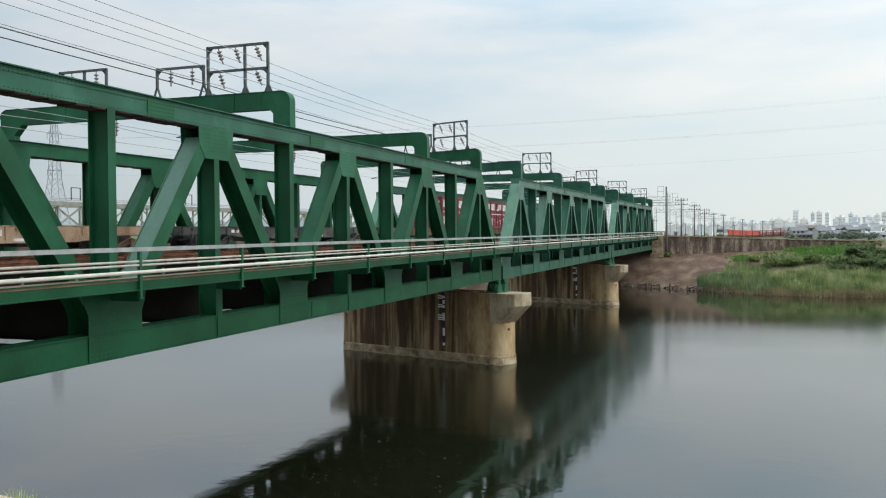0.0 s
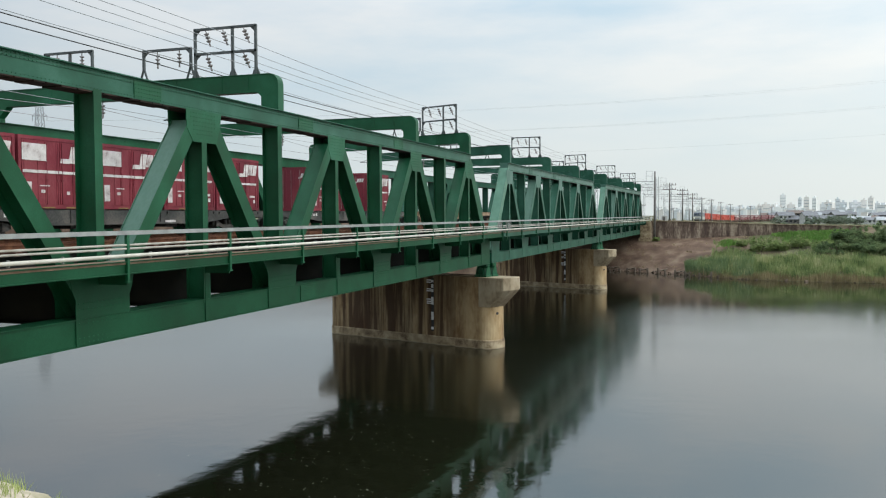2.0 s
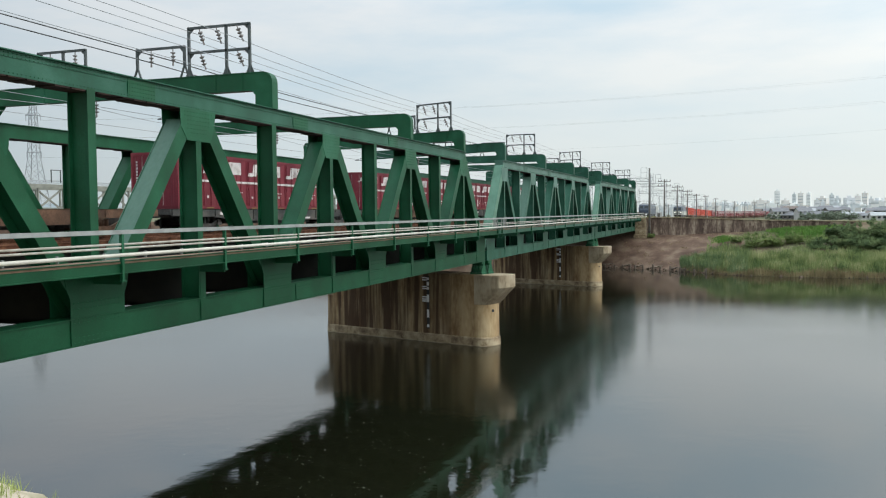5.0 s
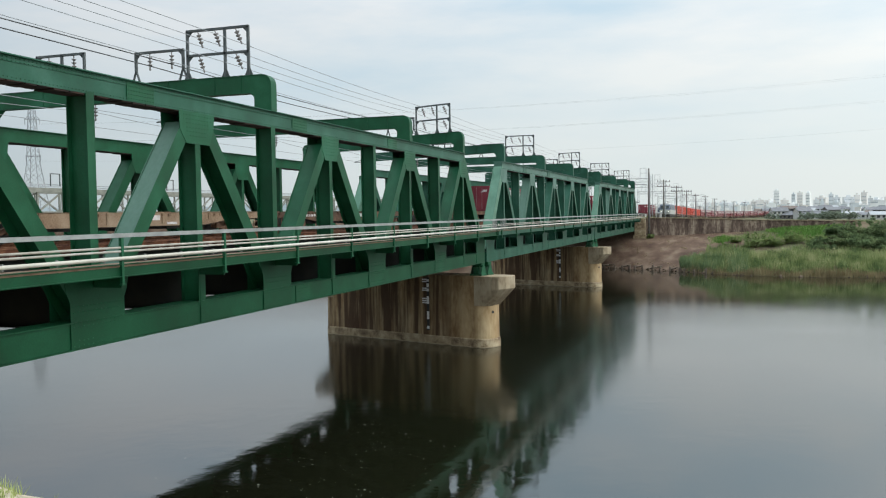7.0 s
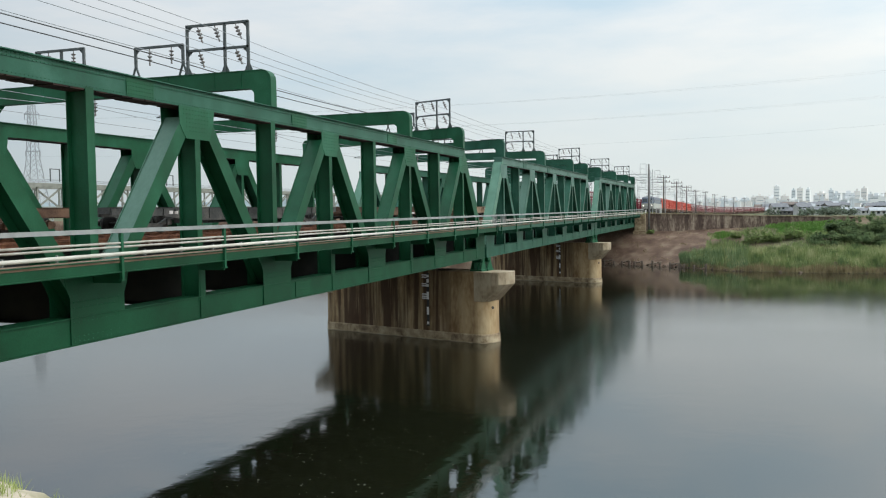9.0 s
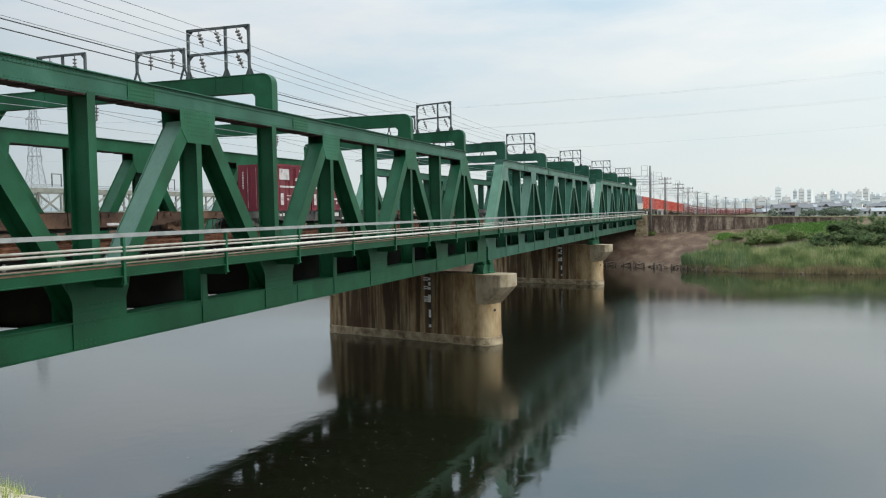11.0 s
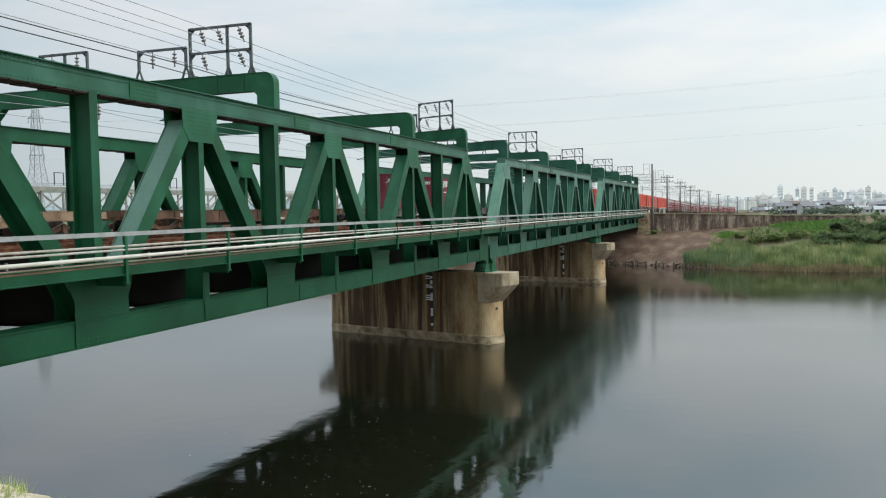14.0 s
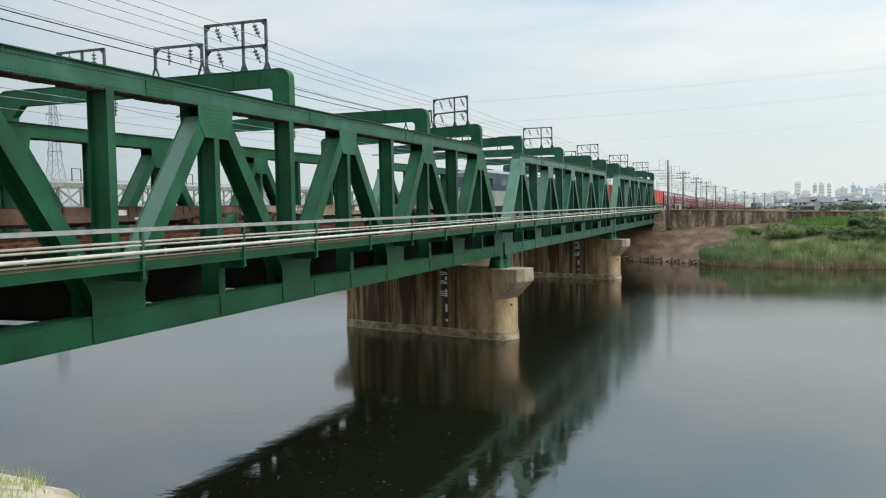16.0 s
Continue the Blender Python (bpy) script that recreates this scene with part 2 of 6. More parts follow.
# ---------------------------------------------------------------- water and ground
def water_material():
    m = bpy.data.materials.new("river_water")
    m.use_nodes = True
    n, l = m.node_tree.nodes, m.node_tree.links
    b = n["Principled BSDF"]
    b.inputs["Base Color"].default_value = (0.0085, 0.0095, 0.0045, 1)
    b.inputs["IOR"].default_value = 1.9
    co = n.new("ShaderNodeTexCoord")
    a = n.new("ShaderNodeTexNoise"); a.inputs["Scale"].default_value, a.inputs["Detail"].default_value = 0.9, 4
    c = n.new("ShaderNodeTexNoise"); c.inputs["Scale"].default_value, c.inputs["Detail"].default_value = 6.0, 2
    w = n.new("ShaderNodeTexNoise"); w.inputs["Scale"].default_value, w.inputs["Detail"].default_value = 0.035, 3
    for q in (a, c, w):
        l.new(co.outputs["Object"], q.inputs[0])
    add = n.new("ShaderNodeMath"); add.operation = "MULTIPLY_ADD"; add.inputs[1].default_value = 0.12
    l.new(c.outputs[0], add.inputs[0]); l.new(a.outputs[0], add.inputs[2])
    # breeze patches: calmer near the bank, ruffled in mid-river
    sp = n.new("ShaderNodeSeparateXYZ"); l.new(co.outputs["Object"], sp.inputs[0])
    far = n.new("ShaderNodeValToRGB")
    stops = far.color_ramp.elements
    stops.new(0.34); stops.new(0.55); stops.new(0.72)
    for q, (p, val) in zip(stops, ((0.19, 0.0), (0.33, 0.40), (0.50, 0.46), (0.64, 0.16), (1.0, 0.12))):
        q.position, q.color = p, (val, val, val, 1)
    yy = n.new("ShaderNodeMath"); yy.operation = "MULTIPLY"; yy.inputs[1].default_value = 1 / 150
    l.new(sp.outputs[1], yy.inputs[0]); l.new(yy.outputs[0], far.inputs[0])
    br = n.new("ShaderNodeMath"); br.operation = "ADD"
    l.new(far.outputs[0], br.inputs[0]); l.new(w.outputs[0], br.inputs[1])
    ro = n.new("ShaderNodeMapRange"); ro.inputs["From Min"].default_value, ro.inputs["From Max"].default_value = 0.4, 1.0
    ro.inputs["To Min"].default_value, ro.inputs["To Max"].default_value = 0.012, 0.17
    l.new(br.outputs[0], ro.inputs[0]); l.new(ro.outputs[0], b.inputs["Roughness"])
    bp = n.new("ShaderNodeBump"); bp.inputs["Strength"].default_value, bp.inputs["Distance"].default_value = 0.24, 0.03
    l.new(add.outputs[0], bp.inputs["Height"]); l.new(bp.outputs[0], b.inputs["Normal"])
    return m

def build_water():
    bm = bmesh.new()
    v = [bm.verts.new(c) for c in ((-4000, -700, 0), (900, -700, 0), (900, 200, 0), (-4000, 200, 0))]
    bm.faces.new(v)
    tagged(part("water", bm, water_material()), "calm murky green-brown river water", "water", kind="structure")

def soil_material():
    m = material("brown_bank_soil", [(0.070, 0.038, 0.025), (0.125, 0.076, 0.050), (0.205, 0.145, 0.10)], 0.95, scale=0.45, fine=5, bump=1.0)
    n, l = m.node_tree.nodes, m.node_tree.links
    b = n["Principled BSDF"]
    old = b.inputs["Base Color"].links[0].from_socket
    co, sp = n.new("ShaderNodeTexCoord"), n.new("ShaderNodeSeparateXYZ")
    l.new(co.outputs["Object"], sp.inputs[0])
    no = n.new("ShaderNodeTexNoise"); no.inputs["Scale"].default_value, no.inputs["Detail"].default_value = 0.12, 6
    l.new(co.outputs["Object"], no.inputs[0])
    # grass thickens behind the wall and along the bank
    gx = n.new("ShaderNodeMapRange"); gx.inputs["From Min"].default_value, gx.inputs["From Max"].default_value = 8, 22
    l.new(sp.outputs[0], gx.inputs[0])
    gy = n.new("ShaderNodeMapRange"); gy.inputs["From Min"].default_value, gy.inputs["From Max"].default_value = 150.6, 152
    l.new(sp.outputs[1], gy.inputs[0])
    mx = n.new("ShaderNodeMath"); mx.operation = "MAXIMUM"
    l.new(gx.outputs[0], mx.inputs[0]); l.new(gy.outputs[0], mx.inputs[1])
    ad = n.new("ShaderNodeMath"); ad.operation = "MULTIPLY_ADD"
    l.new(no.outputs[0], ad.inputs[0]); ad.inputs[1].default_value = 1.6
    l.new(mx.outputs[0], ad.inputs[2])
    th = n.new("ShaderNodeMapRange"); th.inputs["From Min"].default_value, th.inputs["From Max"].default_value = 1.4, 2.0
    l.new(ad.outputs[0], th.inputs[0])
    mix = n.new("ShaderNodeMix"); mix.data_type = "RGBA"
    l.new(th.outputs[0], mix.inputs[0]); l.new(old, mix.inputs[6]); mix.inputs[7].default_value = (0.075, 0.095, 0.034, 1)
    l.new(mix.outputs[2], b.inputs["Base Color"])
    return m

SOIL = soil_material()

def shore(x):
    """Where the far bank meets the water."""
    return float(np.interp(x, (-400, -14, -4, 4.4, 9.8, 17, 28, 36, 80, 500), (149, 146, 142.6, 137.8, 133.2, 127, 124.3, 125, 130, 148)))

def wall_top(x):
    return float(np.interp(x, (-20, 3, 12, 22, 34, 60, 600), (8.1, 8.1, 7.9, 7.5, 7.25, 7.1, 6.9)))

def wall_foot(x):
    return float(np.interp(x, (-20, 8, 20, 30, 60), (5.2, 5.2, 5.7, 6.5, 6.7)))

def ground_height(x, y):
    """Height of the far bank and the plain behind it."""
    d = y - shore(x)
    if y < 150:
        f = max(0.0, d) / (150 - shore(x))
        z = float(np.interp(f, (0, 0.12, 0.35, 0.7, 1.0), (0.0, 0.55, 1.7, 3.6, 5.2))) * wall_foot(x) / 5.2
        z = z if d > 0 else d * 0.25
    elif y < 151.2:
        z = wall_foot(x) + (wall_top(x) - 0.15 - wall_foot(x)) * (y - 150) / 1.2
    else:
        plain = float(np.interp(y, (151, 158, 182, 320, 600, 4000), (wall_top(x) - 0.1, wall_top(x) - 0.35, 5.0, 3.6, 3.0, 2.4)))
        bed = float(np.interp(y, TRACK_Y, TRACK_X)) - 6.0
        near = abs(x - bed)
        top = rail_z(y) - 0.33
        z = plain if y > 900 else max(plain, float(np.interp(near, (5.6, 8.5, 9.5), (top, top - 0.9, 0))))
    rough = 0.22 if 1 < d and y < 149 else 0.06 if y > 152 else 0.0
    return z + noise.noise(Vector((x * 0.35, y * 0.35, 0))) * rough + noise.noise(Vector((x * 0.09, y * 0.09, 5))) * rough

def build_ground():
    bm = bmesh.new()
    xs = list(np.linspace(-4000, -60, 20)) + list(np.linspace(-55, -22, 12)) + list(np.arange(-20, 62, 1.0)) + list(np.linspace(63, 130, 34)) + list(np.linspace(137, 300, 20)) + list(np.linspace(340, 3000, 14))
    fr = (-0.4, 0, 0.04, 0.09, 0.15, 0.22, 0.3, 0.4, 0.5, 0.6, 0.7, 0.8, 0.9, 1.0)
    far = (150.35, 150.8, 151.2, 153, 156, 160, 166, 174, 184, 196, 210, 226, 244, 264, 286, 310, 330, 350, 370, 390, 410, 435, 460, 490, 520, 550, 580, 610, 640, 670, 700, 730, 760, 800, 850, 910, 1200, 2000, 4500)
    rows = []
    for f in fr:
        rows.append([bm.verts.new((x, shore(x) + f * (150 - shore(x)), ground_height(x, shore(x) + f * (150 - shore(x)) - 1e-4))) for x in xs])
    for y in far:
        rows.append([bm.verts.new((x, max(y, shore(x) + 0.5), ground_height(x, max(y, shore(x) + 0.5)))) for x in xs])
    for a, b in zip(rows, rows[1:]):
        for j in range(len(xs) - 1):
            bm.faces.new((a[j], a[j + 1], b[j + 1], b[j])).smooth = True
    tagged(part("ground", bm, SOIL), "brown earth river bank and grassy plain", "ground", kind="structure")

FOAM = material("pale_foam", [(0.26, 0.26, 0.23), (0.45, 0.45, 0.40)], 0.8, scale=10, bump=0)

def build_flecks():
    """Scum and foam flecks that drift in the bridge's lee."""
    rng = random.Random(17)
    verts, faces = [], []
    for i in range(240):
        y = rng.uniform(20, 40)
        x = rng.gauss(3.0 - (y - 20) * 0.12, 2.4)
        r = rng.uniform(0.006, 0.020) * (1 if rng.random() < 0.93 else 1.8)
        b = len(verts)
        for j in range(6):
            a = j * math.pi / 3 + rng.uniform(-0.3, 0.3)
            verts.append((x + math.cos(a) * r * 1.5, y + math.sin(a) * r, 0.006))
        faces.append(tuple(range(b, b + 6)))
    me = bpy.data.meshes.new("foam_flecks")
    me.from_pydata(verts, [], faces)
    me.materials.append(FOAM)
    tagged(new("foam_flecks", me), "small pale foam flecks drifting on the water", "foam", kind="stuff")

build_water()
build_ground()
build_flecks()

# ---------------------------------------------------------------- the truss spans
MEMBER = 0.66
NODE = 0.085

def skewed(x, y):
    """The far truss stands one panel further on."""
    return y + (PANEL * 0.83 if x < -6 else 0.0)

def along(x, y, slant):
    """A line across the bridge, square to it or slanting by a panel."""
    return y - x * (PANEL / WIDTH if slant else 0.0)

def extrude(bm, profile, a, b, side=(1, 0, 0)):
    """One closed section swept from a to b: profile points run along side and across it."""
    a, b, sd = Vector(a), Vector(b), Vector(side)
    ax = (b - a).normalized()
    sd = (sd - ax * sd.dot(ax)).normalized()
    up = sd.cross(ax)
    rings = [[bm.verts.new(q + sd * u + up * v) for u, v in profile] for q in (a, b)]
    n = len(profile)
    for i in range(n):
        j = (i + 1) % n
        bm.faces.new((rings[0][i], rings[0][j], rings[1][j], rings[1][i]))
    bm.faces.new(rings[0][::-1]); bm.faces.new(rings[1])

def top_chord(bm, x1):
    """x1: the outer (river side) face of the chord."""
    s, m = skewed(x1, 0), MEMBER
    prof = [(-m - 0.05, 0), (0.085, 0), (0.085, -0.03), (-0.004, -0.03), (-0.004, -0.17), (-0.02, -0.17), (-0.02, -0.48), (-0.004, -0.48), (-0.004, -0.60),
            (-m + 0.004, -0.60), (-m + 0.004, -0.48), (-m + 0.02, -0.48), (-m + 0.02, -0.17), (-m + 0.004, -0.17), (-m + 0.004, -0.028), (-m - 0.05, -0.028)]
    extrude(bm, prof, (x1, PANEL - 0.35 + s, Z_TOP), (x1, PANEL * 9 + 0.55 + s, Z_TOP))

def bottom_chord(bm, x1):
    s, m = skewed(x1, 0), MEMBER
    prof = [(-m - 0.05, 0), (0.05, 0), (0.05, 0.028), (-0.02, 0.028), (-0.02, 0.70), (0.03, 0.70), (0.03, 0.73), (-m - 0.03, 0.73), (-m - 0.03, 0.70), (-m + 0.02, 0.70), (-m + 0.02, 0.028), (-m - 0.05, 0.028)]
    extrude(bm, prof, (x1, -0.1 + s, Z_BOT), (x1, SPAN + 0.1 + s, Z_BOT))

def h_profile(flange, depth, t, web):
    d, f, w = depth / 2, flange / 2, web / 2
    return [(-d, -f), (-d + t, -f), (-d + t, -w), (d - t, -w), (d - t, -f), (d, -f), (d, f), (d - t, f), (d - t, w), (-d + t, w), (-d + t, f), (-d, f)]

def h_member(bm, a, b, flange, depth=MEMBER):
    """An H section: two flanges in the truss planes, a web between."""
    extrude(bm, h_profile(flange, depth, 0.03, 0.03), a, b)

def box_member(bm, a, b, flange, depth=MEMBER):
    extrude(bm, h_profile(flange, depth, 0.024, flange - 0.06), a, b)

def gusset_top(bm, x1, y, wide):
    pts = [(u * wide, v) for u, v in ((-0.95, -0.285), (0.95, -0.285), (0.88, -0.75), (0.66, -1.28), (-0.60, -1.28), (-0.92, -0.85))]
    for x in (x1 - 0.004, x1 - MEMBER - 0.012):
        prism(bm, [(x, y + u, Z_TOP - 0.30 + v) for u, v in pts], (0.016, 0, 0))

def gusset_bottom(bm, x1, y, tall):
    w = 1.03 if tall else 0.14
    top = 7.72
    if tall:
        pts = [(-w, Z_BOT + 0.02), (w, Z_BOT + 0.02), (w, 7.10), (w + 0.12, 7.35), (w + 0.20, top), (-w - 0.20, top), (-w - 0.12, 7.35), (-w, 7.10)]
    else:
        pts = [(-w, Z_BOT + 0.02), (w, Z_BOT + 0.02), (w, top), (-w, top)]
    for x in (x1 - 0.004, x1 - MEMBER - 0.012):
        prism(bm, [(x, y + u, v) for u, v in pts], (0.016, 0, 0))

def portal(bm, k, slant):
    """A flat frame across both trusses, with rounded outer corners and haunches inside."""
    y0 = k * PANEL
    zt, beam_d, leg = 14.52, 0.66, 0.72
    xo, xi = 0.10, -WIDTH - 0.55
    r = 0.38
    out = []
    zb = Z_TOP - 0.02
    out.append((xo, zb))
    for i in range(6):
        a = math.pi / 2 * i / 5
        out.append((xo - r + r * math.cos(a), zt - r + r * math.sin(a)))
    for i in range(6):
        a = math.pi / 2 + math.pi / 2 * i / 5
        out.append((xi + r + r * math.cos(a), zt - r + r * math.sin(a)))
    out += [(xi, zb), (xi + leg, zb), (xi + leg, zt - beam_d - 0.45), (xi + leg + 0.45, zt - beam_d)]
    out += [(xo - leg - 0.16, zt - beam_d), (xo - leg, zt - beam_d - 0.16), (xo - leg, zb)]
    th = 0.34
    prism(bm, [(x, along(x, y0, slant) - th / 2, z) for x, z in out], (0, th, 0))
    # edge flange
    for (xa, za), (xb, zb2) in zip(out[:13], out[1:13]):
        beam(bm, (xa, along(xa, y0, slant), za), (xb, along(xb, y0, slant), zb2), th + 0.06, 0.03, side=(0, 1, 0))

def portal_panel(bm, x, k, slant):
    y = along(x, k * PANEL, slant)
    box(bm, (x - 0.012, y - 0.19, 13.86), (x + 0.012, y + 0.19, 14.50))

def rivet_rows(rows, r=0.026):
    """Low rivet heads on faces that look out across the river; rows of (x, y, z)."""
    verts, faces = [], []
    for x, y, z in rows:
        b = len(verts)
        verts += [(x, y - r, z), (x, y, z - r), (x, y + r, z), (x, y, z + r), (x + r * 0.8, y, z)]
        faces += [(b, b + 1, b + 4), (b + 1, b + 2, b + 4), (b + 2, b + 3, b + 4), (b + 3, b, b + 4)]
    me = bpy.data.meshes.new("rivets")
    me.from_pydata(verts, [], faces)
    me.materials.append(GREEN)
    return me

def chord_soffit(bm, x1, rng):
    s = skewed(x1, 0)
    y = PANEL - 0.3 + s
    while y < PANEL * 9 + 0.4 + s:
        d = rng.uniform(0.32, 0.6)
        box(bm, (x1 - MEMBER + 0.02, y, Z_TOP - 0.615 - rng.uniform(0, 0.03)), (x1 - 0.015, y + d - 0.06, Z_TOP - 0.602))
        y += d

def build_span(o, index):
    span = new("truss_span")
    x, y, hd = o
    span.matrix_basis = pose(x, y, 0, 0, 0, -math.degrees(hd))
    tagged(span, "green riveted steel railway truss span resting on concrete piers", "bridge span", "truss spans of the bridge")
    # farther spans get the haze-greyed paint, near lower steel the shade-darkened one
    paint = GREYED_GREEN if index else GREEN
    low = GREYED_GREEN if index else SHADED_GREEN
    web = GREYED_GREEN if index else WEB_GREEN
    for x1 in (0.0, -WIDTH + MEMBER):
        s = skewed(x1, 0)
        xc = x1 - MEMBER / 2
        chord = part("top_chord", mesh(top_chord, x1), (HAZE_GREEN if index else GREYED_GREEN) if x1 == 0.0 else paint, span)
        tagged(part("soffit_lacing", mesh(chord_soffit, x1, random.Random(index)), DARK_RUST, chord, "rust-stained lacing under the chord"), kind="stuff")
        if x1 == 0.0:
            rows = [(-0.004, PANEL - 0.3 + i * 0.13, z) for i in range(int((8 * PANEL + 0.8) / 0.13)) for z in (Z_TOP - 0.075, Z_TOP - 0.15, Z_TOP - 0.535)]
            tagged(part("rivets", rivet_rows(rows), None, chord), kind="stuff")
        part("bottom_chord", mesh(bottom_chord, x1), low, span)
        for k in range(1, 10):
            yk = k * PANEL + s + NODE
            part("vertical_post", mesh(h_member, (xc, yk, Z_BOT + 0.6), (xc, yk, Z_TOP - 0.55), 0.275 if k % 2 else 0.30), web, span)
        for k in range(1, 11, 2):
            yk = k * PANEL + s + NODE
            gus = part("top_gusset", mesh(gusset_top, x1, yk, 1.0 if k < 5 else 0.87), HAZE_GREEN if index and x1 == 0.0 else paint, span)
            if x1 == 0.0 and index == 0:
                rows = [(0.012, yk + u, Z_TOP - 0.68 - v * 0.13) for v in range(6) for u in np.arange(-0.72, 0.73, 0.16) if abs(u) < 0.8 - 0.06 * v]
                tagged(part("rivets", rivet_rows(rows), None, gus), kind="stuff")
            for j in (-1, 1):
                end = j * k in (-1, 9)
                cut = 0.0 if end else 0.6 if j < 0 else 0.3
                a, b = (xc, yk + j * (0.14 + cut / 1.39), Z_TOP - 0.45 - cut), (xc, yk + j * (PANEL - 0.25), Z_BOT + 0.75)
                if k == 1 and j == -1:
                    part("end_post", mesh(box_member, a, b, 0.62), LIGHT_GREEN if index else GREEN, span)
                elif k == 9 and j == 1:
                    part("end_post", mesh(h_member, a, b, 0.72), paint, span)
                else:
                    dg = part("diagonal", mesh(h_member if j > 0 else box_member, a, b, 0.50), web, span)
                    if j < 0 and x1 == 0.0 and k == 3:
                        # upward faces get a paler green, the sky's sheen painted in
                        dg.data.materials.append(SKYLIT_GREEN)
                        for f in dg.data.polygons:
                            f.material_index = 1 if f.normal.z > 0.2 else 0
        for k in range(0, 11):
            gus = part("bottom_gusset", mesh(gusset_bottom, x1, k * PANEL + s + (0.9 if k == 0 else -0.9 if k == 10 else 0.15), k % 2 == 0), low, span)
            if x1 == 0.0 and index == 0 and k % 2 == 0 and 0 < k < 10:
                rows = [(0.012, k * PANEL + 0.15 + u, z) for u in np.arange(-0.92, 0.93, 0.17) for z in (5.97, 6.10, 6.47, 6.56, 6.85, 7.0)]
                tagged(part("rivets", rivet_rows(rows), None, gus), kind="stuff")
    for k in (1, 4, 7, 9):
        pf = part("portal_frame", mesh(portal, k, k in (1, 9)), paint, span)
        for x in (-1.15, -2.3, -4.35, -6.1, -8.2, -10.4):
            part("stiffener", mesh(portal_panel, x, k, k in (1, 9)), GREEN, pf)
    # floor system
    for k in range(0, 11):
        yk = k * PANEL
        bm = bmesh.new()
        slant = k in (0, 10)
        a, b = V(-MEMBER, along(-MEMBER, yk, slant), 0), V(-WIDTH + MEMBER, along(-WIDTH + MEMBER, yk, slant), 0)
        beam(bm, a + V(0, 0, 6.95), b + V(0, 0, 6.95), 1.25, 0.05, side=(0, 0, 1))
        for z in (6.33, 7.58):
            beam(bm, a + V(0, 0, z), b + V(0, 0, z), 0.03, 0.36, side=(0, 0, 1))
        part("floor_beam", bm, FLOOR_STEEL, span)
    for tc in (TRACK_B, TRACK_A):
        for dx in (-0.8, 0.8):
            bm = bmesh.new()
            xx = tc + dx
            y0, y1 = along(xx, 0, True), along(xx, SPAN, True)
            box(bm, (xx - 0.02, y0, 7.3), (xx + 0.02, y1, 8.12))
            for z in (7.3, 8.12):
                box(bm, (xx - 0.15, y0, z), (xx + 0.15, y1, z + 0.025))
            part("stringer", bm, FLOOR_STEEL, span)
    for k in (2.45, 4.45, 6.5):
        for z0, z1 in ((Z_TOP - 0.58, Z_TOP - 0.05), (Z_BOT + 0.04, Z_BOT + 0.66))[:2 if k == 4.45 else 1]:
            bm = bmesh.new(); box(bm, (-0.022, k * PANEL - 0.6, z0), (0.006, k * PANEL + 0.6, z1))
            sp = part("splice_plate", bm, paint if z0 > 10 else low, span)
            if index == 0:
                rows = [(0.006, k * PANEL + u, z) for u in np.arange(-0.54, 0.55, 0.12) for z in np.arange(z0 + 0.07, z1 - 0.03, 0.11)]
                tagged(part("rivets", rivet_rows(rows), None, sp), kind="stuff")
    # short guard grilles where the spans meet
    for y0 in (0.0, SPAN - 1.4):
        for i in range(8):
            bm = bmesh.new(); beam(bm, (1.0, y0 + 0.1 + i * 0.18, 8.12), (1.0, y0 + 0.1 + i * 0.18, 8.80), 0.03, 0.03)
            part("guard_bar", bm, GREY_STEEL, span)
    for i in range(int(SPAN / 1.6)):
        bm = bmesh.new(); yy = 0.8 + i * 1.6
        box(bm, (1.0, yy - 0.015, 8.14), (1.06, yy + 0.015, 8.31))
        part("pipe_clamp", bm, GREY_STEEL, span)
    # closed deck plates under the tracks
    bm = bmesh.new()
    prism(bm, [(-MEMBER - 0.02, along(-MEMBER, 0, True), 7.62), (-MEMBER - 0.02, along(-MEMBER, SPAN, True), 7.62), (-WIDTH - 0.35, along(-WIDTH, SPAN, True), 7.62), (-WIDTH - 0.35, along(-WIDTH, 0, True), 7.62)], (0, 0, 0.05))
    part("deck_plate", bm, FLOOR_STEEL, span, "deck plating darkened for the shade under the bridge")
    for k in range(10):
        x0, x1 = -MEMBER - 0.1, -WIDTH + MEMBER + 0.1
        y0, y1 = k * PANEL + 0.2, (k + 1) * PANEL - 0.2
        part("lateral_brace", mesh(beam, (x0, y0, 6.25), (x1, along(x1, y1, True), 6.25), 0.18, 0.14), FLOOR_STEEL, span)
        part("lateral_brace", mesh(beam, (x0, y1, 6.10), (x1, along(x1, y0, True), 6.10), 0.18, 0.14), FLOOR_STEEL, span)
    # outer walkway
    bm = bmesh.new()
    box(bm, (0.03, 0.0, Z_DECK - 0.0), (0.95, SPAN, Z_DECK + 0.05))
    part("walkway_deck", bm, DECK, span, "brown walkway boards")
    bm = bmesh.new()
    box(bm, (0.90, -0.2, 7.74), (0.93, SPAN + 0.2, 8.08))
    box(bm, (0.93, -0.2, 7.74), (1.00, SPAN + 0.2, 7.765))
    box(bm, (0.93, -0.2, 8.055), (1.00, SPAN + 0.2, 8.08))
    part("walkway_edge_beam", bm, low, span)
    for k in range(0, 11):
        yk = k * PANEL + (0.0 if k else 0.5)
        bm = bmesh.new()
        box(bm, (0.02, yk - 0.03, 7.45), (0.92, yk + 0.03, 7.75))
        box(bm, (0.02, yk - 0.10, 7.72), (0.92, yk + 0.10, 7.745))
        part("walkway_bracket", bm, low, span)
        bm = bmesh.new()
